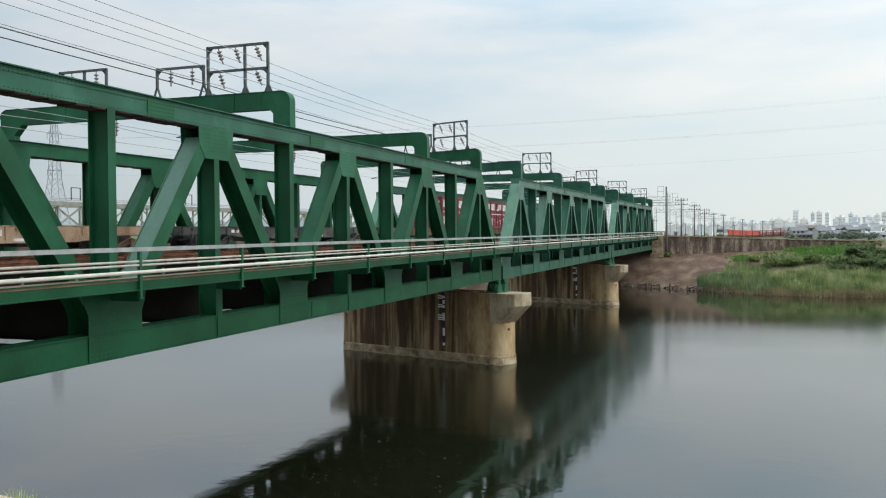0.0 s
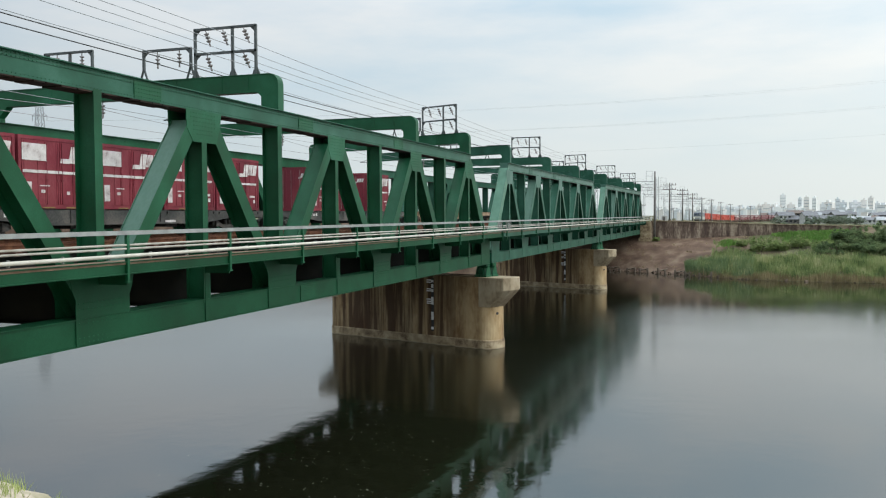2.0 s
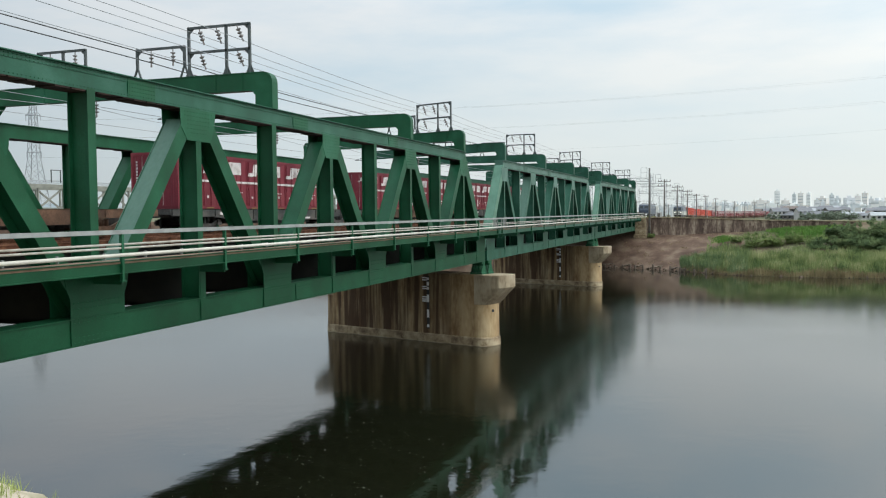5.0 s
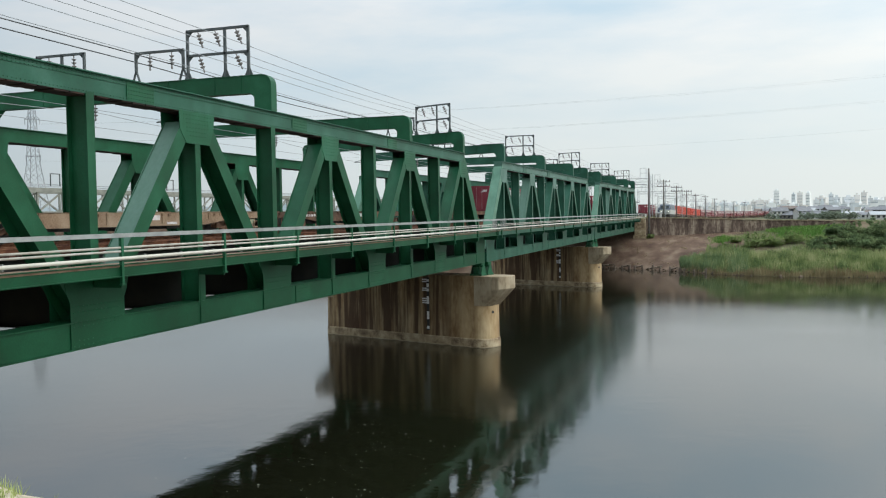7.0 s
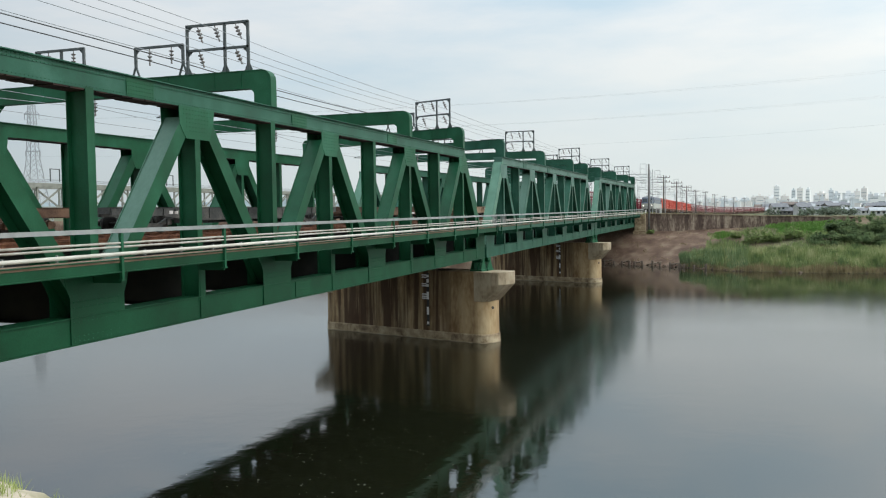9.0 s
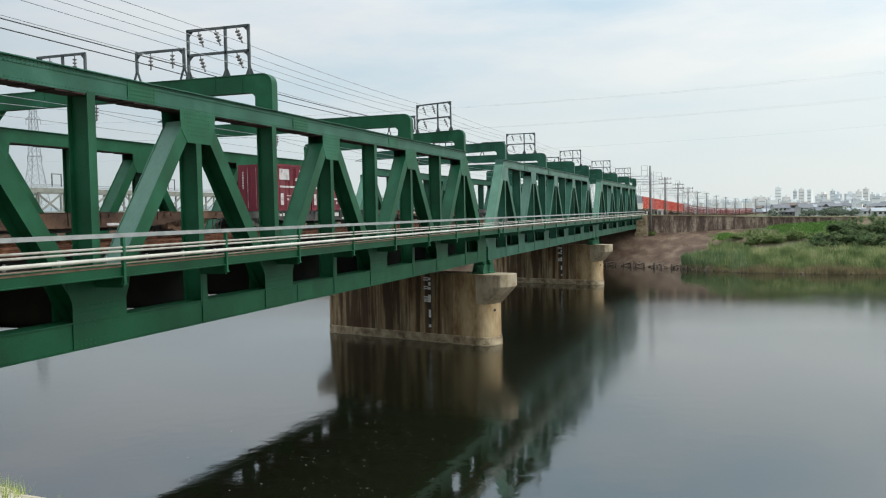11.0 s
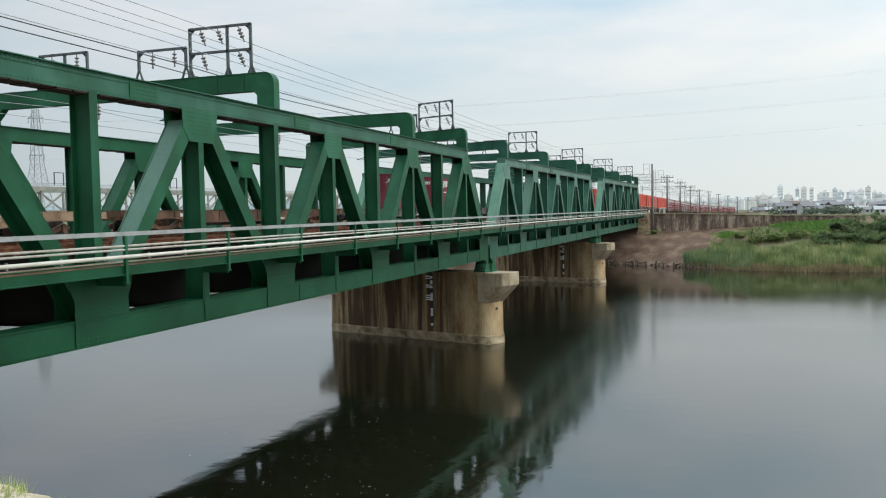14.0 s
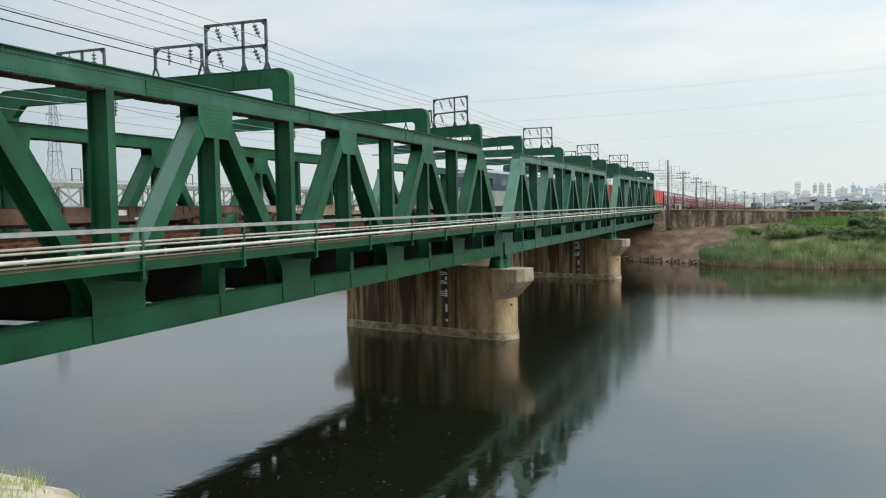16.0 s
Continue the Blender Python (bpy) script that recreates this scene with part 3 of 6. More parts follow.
        beam(bm, (0.97, yk - 0.05, 7.52), (0.97, yk - 0.05, 8.86), 0.09, 0.09)
        box(bm, (0.93, yk - 0.13, 7.52), (1.03, yk + 0.03, 7.56))
        part("railing_post", bm, GREEN, span)
    for z, r, mat in ((8.83, 0.055, GREY_STEEL), (8.51, 0.03, PIPE_GREY), (8.41, 0.03, PIPE_GREY), (8.23, 0.05, PIPE_WHITE)):
        bm = bmesh.new()
        if r == 0.055:
            box(bm, (0.93, -0.35, z - 0.055), (1.03, SPAN + 0.35, z + 0.055))
        else:
            tube(bm, (0.97 if r < 0.04 else 1.06, -0.38, z), (0.97 if r < 0.04 else 1.06, SPAN + 0.38, z), r)
        part("handrail" if r != 0.05 else "cable_pipe", bm, mat, span)
    return span

# ---------------------------------------------------------------- piers
def stained_concrete():
    m = material("stained_concrete", [(0.23, 0.138, 0.062), (0.42, 0.295, 0.155), (0.54, 0.41, 0.24)], 0.9, scale=0.7, fine=5, bump=0.18, stretch=(1, 1, 0.4))
    n, l = m.node_tree.nodes, m.node_tree.links
    b = n["Principled BSDF"]
    old = b.inputs["Base Color"].links[0].from_socket
    co, mp = n.new("ShaderNodeTexCoord"), n.new("ShaderNodeMapping")
    mp.inputs["Scale"].default_value = (2.0, 2.0, 0.12)
    l.new(co.outputs["Object"], mp.inputs[0])
    no = n.new("ShaderNodeTexNoise"); no.inputs["Scale"].default_value, no.inputs["Detail"].default_value, no.inputs["Roughness"].default_value = 1.0, 6, 0.65
    l.new(mp.outputs[0], no.inputs[0])
    rp = n.new("ShaderNodeValToRGB")
    rp.color_ramp.elements[0].position, rp.color_ramp.elements[0].color = 0.46, (0.95, 0.95, 0.95, 1)
    rp.color_ramp.elements[1].position, rp.color_ramp.elements[1].color = 0.70, (0.0, 0.0, 0.0, 1)
    l.new(no.outputs[0], rp.inputs[0])
    # rust and algae wash the long sides; painted-in sidelight also keeps the nose pale
    sp = n.new("ShaderNodeSeparateXYZ"); l.new(co.outputs["Object"], sp.inputs[0])
    nose = n.new("ShaderNodeMapRange"); nose.inputs["From Min"].default_value, nose.inputs["From Max"].default_value = -3.4, -0.9
    nose.inputs["To Min"].default_value, nose.inputs["To Max"].default_value = 0.95, 0.08
    l.new(sp.outputs[0], nose.inputs[0])
    mu = n.new("ShaderNodeMath"); mu.operation = "MULTIPLY"
    l.new(rp.outputs[0], mu.inputs[0]); l.new(nose.outputs[0], mu.inputs[1])
    mix = n.new("ShaderNodeMix"); mix.data_type = "RGBA"
    l.new(mu.outputs[0], mix.inputs[0]); l.new(old, mix.inputs[6]); mix.inputs[7].default_value = (0.046, 0.019, 0.009, 1)
    l.new(mix.outputs[2], b.inputs["Base Color"])
    return m

CONCRETE = stained_concrete()
FOOT_CONCRETE = material("tide_worn_concrete", [(0.12, 0.080, 0.045), (0.32, 0.24, 0.145), (0.48, 0.39, 0.26)], 0.9, scale=1.6, fine=14, bump=0.4)
CAP_CONCRETE = material("weathered_cap_concrete", [(0.17, 0.125, 0.075), (0.31, 0.245, 0.16), (0.40, 0.335, 0.235)], 0.9, scale=1.0, fine=6, bump=0.18, stretch=(1, 1, 0.5))

def pier_outline(x0, x1, w, r):
    """Seen from above: flat sides and chamfered round noses."""
    pts = []
    for cx, a0 in ((x1, -90), (x0, 90)):
        for i in range(17):
            a = radians(a0 + 180 * i / 16)
            pts.append((cx + r * math.cos(a), w * math.sin(a)))
    return pts

def build_pier(o):
    x, y, hd = o
    pier = new("bridge_pier")
    turn = -math.degrees(hd) - math.degrees(math.atan(SKEW))
    pier.matrix_basis = pose(x, y - GAP / 2, 0, 0, 0, turn)
    tagged(pier, "rust-stained concrete river pier with an overhanging cap", "bridge pier", "river piers")
    def solid(rings, mat, name, label=""):
        bm = bmesh.new()
        prev = None
        for z, x0, x1, w, r in rings:
            ring = [bm.verts.new((a, b, z)) for a, b in pier_outline(x0, x1, w, r)]
            if prev:
                for i in range(len(ring)):
                    j = (i + 1) % len(ring)
                    bm.faces.new((prev[i], prev[j], ring[j], ring[i]))
            else:
                bm.faces.new(ring[::-1])
            prev = ring
        bm.faces.new(prev)
        return part(name, bm, mat, pier, label)
    solid([(-1.5, -13.7, -0.1, 1.25, 1.05), (0.55, -13.7, -0.12, 1.21, 1.02), (0.62, -13.7, -0.14, 1.18, 0.99)], FOOT_CONCRETE, "footing_course", "pale tide-worn foot course")
    solid([(0.6, -13.7, -0.15, 1.17, 0.98), (4.0, -13.7, -0.15, 1.15, 0.96), (4.95, -13.7, -0.15, 1.15, 0.96)], CONCRETE, "shaft")
    for x0, x1, x2 in ((-0.25, 0.8, 2.0), (-13.5, -14.7, -16.0)):
        bm = bmesh.new()
        w, out = 1.19, 1 if x1 > 0 else -1
        prev = None
        for z, tip, c in ((2.9, x1, 0.55), (4.1, x2, 0.5), (4.96, x2, 0.5)):
            plan = ((x0, -w), (tip - out * c * 1.5, -w), (tip - out * c * 0.55, -w + c * 0.2), (tip - out * 0.06, -w + c), (tip, -w + c + 0.12), (tip, w - c - 0.12), (tip - out * 0.06, w - c), (tip - out * c * 0.55, w - c * 0.2), (tip - out * c * 1.5, w), (x0, w))
            ring = [bm.verts.new((a, b, z)) for a, b in plan]
            if prev:
                for i in range(10):
                    bm.faces.new((prev[i], prev[(i + 1) % 10], ring[(i + 1) % 10], ring[i]))
            else:
                bm.faces.new(ring[::-1])
            prev = ring
        bm.faces.new(prev)
        part("corbel", bm, CAP_CONCRETE, pier, "weathered grey-beige concrete cap", bevel=0.03)
    solid([(-0.3, -13.7, -0.11, 1.235, 1.04), (0.06, -13.7, -0.11, 1.235, 1.04)], CAP_CONCRETE, "tide_line", "pale crust at the waterline")
    for sx in (-0.34, -WIDTH - 0.3):
        for dy in (-0.42, 0.42):
            bm = bmesh.new()
            box(bm, (sx - 0.5, dy - 0.36, 4.95), (sx + 0.5, dy + 0.36, 5.08))
            bearing = part("bearing", bm, GREEN, pier, "dark green steel bearing shoe")
            for i in range(4):
                xx = sx - 0.42 + 0.28 * i
                bm = bmesh.new()
                prism(bm, [(xx - 0.02, dy - 0.34, 5.08), (xx - 0.02, dy + 0.34, 5.08), (xx - 0.02, dy + 0.14, 5.62), (xx - 0.02, dy - 0.14, 5.62)], (0.04, 0, 0))
                part("web", bm, GREEN, bearing)
            part("pin", mesh(tube, (sx - 0.46, dy, 5.64), (sx + 0.46, dy, 5.64), 0.10), GREEN, bearing)
            part("shoe", mesh(box, (sx - 0.4, dy - 0.22, 5.7), (sx + 0.4, dy + 0.22, 5.88)), GREEN, bearing)
    # water gauge: a black and white scale strip with comb marks beside it
    gauge = part("gauge_board", mesh(box, (-4.30, -1.20, 0.95), (-4.10, -1.165, 4.75)), DARK_STEEL, pier, "black and white water gauge")
    for z0, z1 in ((1.05, 1.25), (1.75, 2.32), (2.85, 3.40), (3.75, 3.95), (4.05, 4.32), (4.45, 4.62)):
        part("gauge_bar", mesh(box, (-4.30, -1.214, z0), (-4.10, -1.202, z1)), GAUGE_WHITE, gauge, "white bar")
    for z in (2.88, 3.02, 3.18, 3.78, 3.92, 4.40, 4.56):
        part("gauge_mark", mesh(box, (-4.72, -1.205, z), (-4.32, -1.165, z + 0.085)), GAUGE_WHITE, gauge, "white mark")
    part("small_plate", mesh(box, (1.52, -0.98, 4.25), (1.62, -0.60, 4.62)), GAUGE_WHITE, pier, "small pale plate")
    ring = bmesh.new()
    tube(ring, (0.72, -0.35, 2.45), (0.81, -0.38, 2.45), 0.10, 12)
    part("mooring_ring", ring, DARK_STEEL, pier)
    return pier

# ---------------------------------------------------------------- far bank: wall, abutment, stones, plants
WALL_STONE = material("weathered_masonry", [(0.07, 0.045, 0.034), (0.135, 0.094, 0.07), (0.29, 0.225, 0.165)], 0.95, scale=0.9, fine=7, bump=0.5, stretch=(1, 1, 0.18), var=0.1, space="World", spread=(0.40, 0.62))
STONE = material("grey_brown_stone", [(0.075, 0.052, 0.035), (0.17, 0.125, 0.09)], 0.9, scale=2, bump=0.4, var=0.4)
REED = material("green_reed", [(0.080, 0.130, 0.038), (0.23, 0.285, 0.10), (0.40, 0.395, 0.20)], 0.7, scale=0.45, fine=2, bump=0, spread=(0.35, 0.65))
BLUE_REED = material("blue_green_reed", [(0.10, 0.165, 0.070), (0.21, 0.285, 0.13)], 0.7, scale=0.6, fine=3, bump=0)
DRY_REED = material("straw_reed", [(0.17, 0.125, 0.062), (0.33, 0.265, 0.14)], 0.8, scale=0.5, bump=0)
GRASS = material("bright_grass", [(0.09, 0.20, 0.03), (0.14, 0.26, 0.045)], 0.7, scale=0.4, fine=2, bump=0)
LEAF = material("dark_leaves", [(0.042, 0.070, 0.028), (0.090, 0.130, 0.052), (0.16, 0.195, 0.080)], 0.85, scale=0.6, fine=3, bump=0, ior=1.25)
SHRUB_LEAF = material("olive_leaves", [(0.075, 0.115, 0.035), (0.18, 0.225, 0.075)], 0.85, scale=0.9, bump=0, ior=1.25)
DRIFT = material("bleached_driftwood", [(0.13, 0.10, 0.075), (0.27, 0.22, 0.17)], 0.9, scale=3, bump=0.3)
BARK = material("bark", [(0.07, 0.05, 0.035), (0.13, 0.10, 0.075)], 0.9, scale=4, bump=0.4)

def build_wall():
    wall = new("wall_embankment")
    tagged(wall, "brown weathered masonry retaining wall of the embankment", "wall", kind="structure")
    bm = bmesh.new()
    xs = np.arange(2.6, 36.1, 0.7)
    prev = None
    for x in xs:
        zt = wall_top(x)
        ring = [bm.verts.new(c) for c in ((x, 149.7, 4.4), (x, 150.2 + 0.12 * noise.noise(Vector((x, 0, 3))), zt), (x, 151.0, zt), (x, 151.0, 4.4))]
        if prev:
            for i in range(4):
                bm.faces.new((prev[i], prev[(i + 1) % 4], ring[(i + 1) % 4], ring[i]))
        else:
            bm.faces.new(ring)
        prev = ring
    bm.faces.new(prev[::-1])
    part("wall_core", bm, WALL_STONE, wall)
    part("wing_wall", mesh(box, (0.9, 149.25, 3.6), (2.75, 150.9, 8.02)), FOOT_CONCRETE, wall, "brown-grey concrete wing wall beside the bridge end", bevel=0.04)
    part("ledge", mesh(box, (0.7, 148.9, 3.4), (2.95, 149.24, 5.25)), FOOT_CONCRETE, wall, bevel=0.03)
    # rough stone blocks, proud of the core by a little
    rng = random.Random(4)
    shapes = []
    for i in range(6):
        b = bmesh.new()
        w, h = 0.44 + 0.06 * rng.random(), 0.36
        v = box(b, (-w, -0.12, -h / 2), (w, 0.1, h / 2))
        for q in v:
            q.co += Vector((rng.uniform(-0.1, 0.1), rng.uniform(-0.03, 0.03), rng.uniform(-0.05, 0.05)))
        shapes.append(mesh_of("stone_block", b, WALL_STONE))
    n = 0
    for row in range(8):
        x = 3.0 + (0.45 if row % 2 else 0)
        while x < 34:
            z = wall_foot(x) - 0.1 + row * 0.42
            if z + 0.2 < wall_top(x) and n < 300:
                part("stone_block", shapes[rng.randrange(6)], None, wall, m=pose(x + rng.uniform(-0.2, 0.2), 149.86 + 0.5 * (z - 4.4) / 3.6 + rng.uniform(-0.03, 0.03), z + rng.uniform(-0.06, 0.06), 0, rng.uniform(-6, 6), 0))
                n += 1
            x += 1.0
    # capping kerb
    bm = bmesh.new()
    for x in np.arange(2.6, 35.4, 1.4):
        beam(bm, (x + 0.02, 150.5, wall_top(x) + 0.05), (x + 1.38, 150.5, wall_top(x + 1.4) + 0.05), 0.9, 0.14, side=(0, 1, 0))
    part("capping", bm, CAP_CONCRETE, wall)

def build_abutment():
    ab = new("bridge_abutment")
    x, y, hd = ORIGINS[-1]
    ex, ey = x + SPAN * math.sin(hd), y + SPAN * math.cos(hd)
    ab.matrix_basis = pose(ex, ey, 0, 0, 0, -math.degrees(hd))
    bm = bmesh.new()
    prism(bm, [(1.6, -0.4, 1.5), (1.6, 5.0, 1.5), (-15, 9.5, 1.5), (-15, 4.0, 1.5)], (0, 0, 4.0))
    part("seat", bm, CAP_CONCRETE, ab, "stained concrete bearing seat", bevel=0.05)
    bm = bmesh.new()
    prism(bm, [(1.4, 0.9, 5.5), (1.4, 5.0, 5.5), (-15, 9.5, 5.5), (-15, 5.3, 5.5)], (0, 0, 2.55))
    part("back_wall", bm, CAP_CONCRETE, ab, bevel=0.04)
    for sx in (-0.34, -WIDTH + 0.3):
        bm = bmesh.new()
        yy = along(sx, 0, True) - 0.25
        box(bm, (sx - 0.4, yy - 0.3, 5.5), (sx + 0.4, yy + 0.3, 5.88))
        part("bearing", bm, GREEN, ab, "dark green steel bearing shoe")
    tagged(ab, "concrete abutment on the far river bank", "abutment")

def rock(bm, c, r, rng):
    vs = bmesh.ops.create_icosphere(bm, subdivisions=1, radius=1.0)["verts"]
    sx, sy, sz = r * rng.uniform(0.8, 1.5), r * rng.uniform(0.7, 1.1), r * rng.uniform(0.5, 0.9)
    for v in vs:
        k = 1 + rng.uniform(-0.34, 0.3)
        v.co = Vector((v.co.x * sx * k + c[0], v.co.y * sy * k + c[1], v.co.z * sz * k + c[2]))

def build_shore_stones():
    rng = random.Random(9)
    for i in range(90):
        x = rng.uniform(-9, 19) if i < 66 else rng.uniform(19, 38)
        y = shore(x) + rng.uniform(-0.3, 0.7)
        r = rng.uniform(0.1, 0.3)
        tagged(part("shore_stone", mesh(rock, (0, 0, 0), r, rng), STONE, m=pose(x, y, max(0.02, ground_height(x, y)) + r * 0.15, 0, 0, rng.uniform(0, 90))), "rough grey-brown stone at the water's edge", "stone", "stones along the shore")
    for i in range(15):
        x = -6 + i * 1.35 + rng.uniform(-0.4, 0.4)
        y = shore(x) - 0.4
        h, r = rng.uniform(0.45, 0.85), rng.uniform(0.15, 0.24)
        bm = bmesh.new()
        tube(bm, (0, 0, -0.8), (rng.uniform(-0.12, 0.12), 0, h), r, 8, r * 0.85)
        tagged(part("mooring_stake", bm, BARK, m=pose(x, y, 0)), "dark rotten timber stake standing in the shallows", "stake", "stakes along the shore")
        if i % 2 == 0 or i > 9:
            bm = bmesh.new()
            ln = rng.uniform(0.6, 1.3)
            tube(bm, (-ln, 0, 0), (0, 0.05, 0.10), 0.11, 7, 0.13); tube(bm, (0, 0.05, 0.10), (ln * 0.7, 0, 0.22), 0.13, 7, 0.06)
            tagged(part("drift_log", bm, DRIFT, m=pose(x + 0.7, y + 0.5, max(0.05, ground_height(x + 0.7, y + 0.5)) + 0.1, 0, rng.uniform(-8, 8), rng.uniform(-25, 25))), "pale weathered log washed up between the stakes", "log", "logs along the shore")

def blades(area, count, h, w, seed, lean=0.25):
    """Tapered bent blades on the ground; area(rng) gives x, y or None."""
    rng = random.Random(seed)
    verts, faces = [], []
    for i in range(count):
        p = area(rng)
        if not p:
            continue
        x, y = p
        z = ground_height(x, y) - 0.05
        a = rng.uniform(0, math.pi)
        hh = h * rng.uniform(0.55, 1.15) * (1 + 0.55 * noise.noise(Vector((x * 0.22, y * 0.3, 11))))
        dx, dy = math.cos(a) * w, math.sin(a) * w
        lx, ly = rng.uniform(-lean, lean) * hh, rng.uniform(-lean, lean) * hh
        b = len(verts)
        verts += [(x - dx, y - dy, z), (x + dx, y + dy, z), (x + dx * 0.7 + lx * 0.4, y + dy * 0.7 + ly * 0.4, z + hh * 0.6), (x - dx * 0.7 + lx * 0.4, y - dy * 0.7 + ly * 0.4, z + hh * 0.6), (x + lx, y + ly, z + hh)]
        faces += [(b, b + 1, b + 2, b + 3), (b + 3, b + 2, b + 4)]
    me = bpy.data.meshes.new("blades")
    me.from_pydata(verts, [], faces)
    return me

def stuff(name, me, mat, label):
    me.materials.append(mat)
    tagged(new(name, me), label, name.replace("_", " "), kind="stuff")

def build_plants():
    def reed_zone(rng, lo=0.7, hi=10.0):
        x = rng.uniform(9.5, 62)
        d = rng.uniform(lo, hi) if x > 13 else rng.uniform(lo, 3 + (x - 9.5))
        if noise.noise(Vector((x * 0.35, d * 0.3, 7))) < -0.55:
            return None
        return x, shore(x) + d
    stuff("reeds", blades(reed_zone, 24000, 1.7, 0.034, 3), REED, "dense green reeds along the river edge")
    stuff("dry_reeds", blades(lambda r: reed_zone(r, -0.15, 1.7), 9000, 0.95, 0.032, 5), DRY_REED, "straw-coloured dead reed stems at the water's edge")
    def clump_zone(rng):
        x = 9.3 + 9.5 * rng.random() ** 1.7
        d = rng.uniform(0.4, 5.0) if x > 11 else rng.uniform(0.4, 2.4)
        return (x, shore(x) + d) if noise.noise(Vector((x * 0.6, d * 0.5, 17))) > -0.35 else None
    stuff("tall_reeds", blades(clump_zone, 4600, 1.85, 0.034, 33, 0.22), BLUE_REED, "tall blue-green reeds at the end of the reed bed")
    def tuft_zone(rng):
        x, y = rng.uniform(-2, 22), rng.uniform(134, 149.4)
        if y < shore(x) + 1 or noise.noise(Vector((x * 0.8, y * 0.9, 21))) < 0.28:
            return None
        return x, y
    stuff("grass_tufts", blades(tuft_zone, 9000, 0.26, 0.03, 35, 0.7), DRY_REED, "sparse dry grass tufts on the bare slope")
    def grass_zone(rng):
        if rng.random() < 0.08:
            return rng.gauss(15.2, 0.6), rng.gauss(145.5, 0.7)
        x = rng.uniform(19, 38)
        y = rng.uniform(143.5, 149.7)
        if abs(x - 29) > 5.5 + 4 * noise.noise(Vector((x * 0.3, y * 0.5, 1))):
            return None
        return x, y
    def scrub_zone(rng):
        x = rng.uniform(13, 60)
        y = rng.uniform(shore(x) + 8, 149)
        return (x, y) if noise.noise(Vector((x * 0.3, y * 0.4, 9))) > 0.02 else None
    stuff("scrub", blades(scrub_zone, 16000, 0.55, 0.04, 28, 0.5), REED, "olive scrub on the bare bank slope")
    stuff("bank_grass", blades(grass_zone, 14000, 0.5, 0.045, 8), GRASS, "patch of bright green grass on the bank slope")
    def top_zone(rng):
        x = rng.uniform(0, 70)
        y = 151.1 + rng.random() ** 2 * 40
        return (x, y) if noise.noise(Vector((x * 0.2, y * 0.1, 4))) > -0.25 else None
    stuff("levee_grass", blades(top_zone, 9000, 0.35, 0.05, 12), REED, "rough grass on the embankment top")
    def fringe(rng):
        x = rng.uniform(2.6, 34)
        return (x, rng.uniform(150.75, 151.3))
    stuff("hanging_grass", blades(fringe, 2500, 0.38, 0.03, 15, 0.6), DRY_REED, "dry grass along the wall's edge")

def leaves(count, rx, ry, rz, seed, size=0.22):
    """A crown of many small leaves gathered on uneven lobes and a few shoots that stand out of them."""
    rng = random.Random(seed)
    lobes = [(rng.uniform(-0.85, 0.85), rng.uniform(-0.7, 0.7), rng.uniform(-0.55, 0.55), rng.uniform(0.16, 0.45)) for _ in range(22)]
    shoots = [(rng.uniform(-0.9, 0.9), rng.uniform(-0.6, 0.6), rng.uniform(0.5, 1.15), rng.uniform(0.05, 0.12)) for _ in range(14)]
    verts, faces = [], []
    for i in range(count):
        cx, cy, cz, r = lobes[rng.randrange(22)] if rng.random() < 0.9 else shoots[rng.randrange(14)]
        q = Vector((rng.gauss(0, 1), rng.gauss(0, 1), rng.gauss(0, 1))).normalized() * rng.uniform(0.25, 1.15)
        tall = 1.0 if r > 0.13 else 3.0
        c = Vector(((cx + q.x * r) * rx, (cy + q.y * r) * ry, (cz + q.z * r * tall) * rz))
        u = Vector((rng.uniform(-1, 1), rng.uniform(-1, 1), rng.uniform(-0.6, 0.6))).normalized() * size * rng.uniform(0.5, 1.2)
        w = u.orthogonal().normalized() * size * 0.45
        b = len(verts)
        verts += [c - u, c + w, c + u, c - w]
        faces.append((b, b + 1, b + 2, b + 3))
    me = bpy.data.meshes.new("crown")
    me.from_pydata(verts, [], faces)
    return me

# leaf colour of the far trees, greyed by haze mixed into it
FAR_LEAF = material("hazy_tree_leaves", [(0.06, 0.085, 0.05), (0.105, 0.13, 0.08)], 0.7, scale=0.3, bump=0)

def build_bush(x, y, rx, ry, rz, seed, mat=None, label="dense dark green shrub on the bank slope", size=0.14, count=9000):
    b = new("shrub")
    z = ground_height(x, y)
    b.matrix_basis = pose(x, y, z)
    bm = bmesh.new()
    rng = random.Random(seed)
    for i in range(5):
        a = rng.uniform(0, 6.28)
        tube(bm, (0, 0, -0.2), (math.cos(a) * rx * 0.5, math.sin(a) * ry * 0.5, rz * 1.2), 0.09, 6, 0.02)
    part("stem", bm, BARK, b)
    me = leaves(count, rx, ry, rz, seed, size)
    me.materials.append(mat or LEAF)
    part("crown", me, None, b, m=pose(0, 0, rz * 0.75))
    tagged(b, label, "shrub", "shrubs of the far bank")

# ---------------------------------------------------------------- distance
# building colours lightened so that they include the distance haze
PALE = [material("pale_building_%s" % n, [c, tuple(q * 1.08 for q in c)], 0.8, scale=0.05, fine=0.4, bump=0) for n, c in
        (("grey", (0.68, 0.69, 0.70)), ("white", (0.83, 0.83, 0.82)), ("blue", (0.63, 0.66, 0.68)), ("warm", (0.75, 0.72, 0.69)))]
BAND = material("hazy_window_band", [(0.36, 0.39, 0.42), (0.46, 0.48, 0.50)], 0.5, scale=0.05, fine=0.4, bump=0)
ROOF = material("grey_roof", [(0.12, 0.12, 0.13), (0.20, 0.20, 0.21)], 0.7, scale=1, bump=0.1)
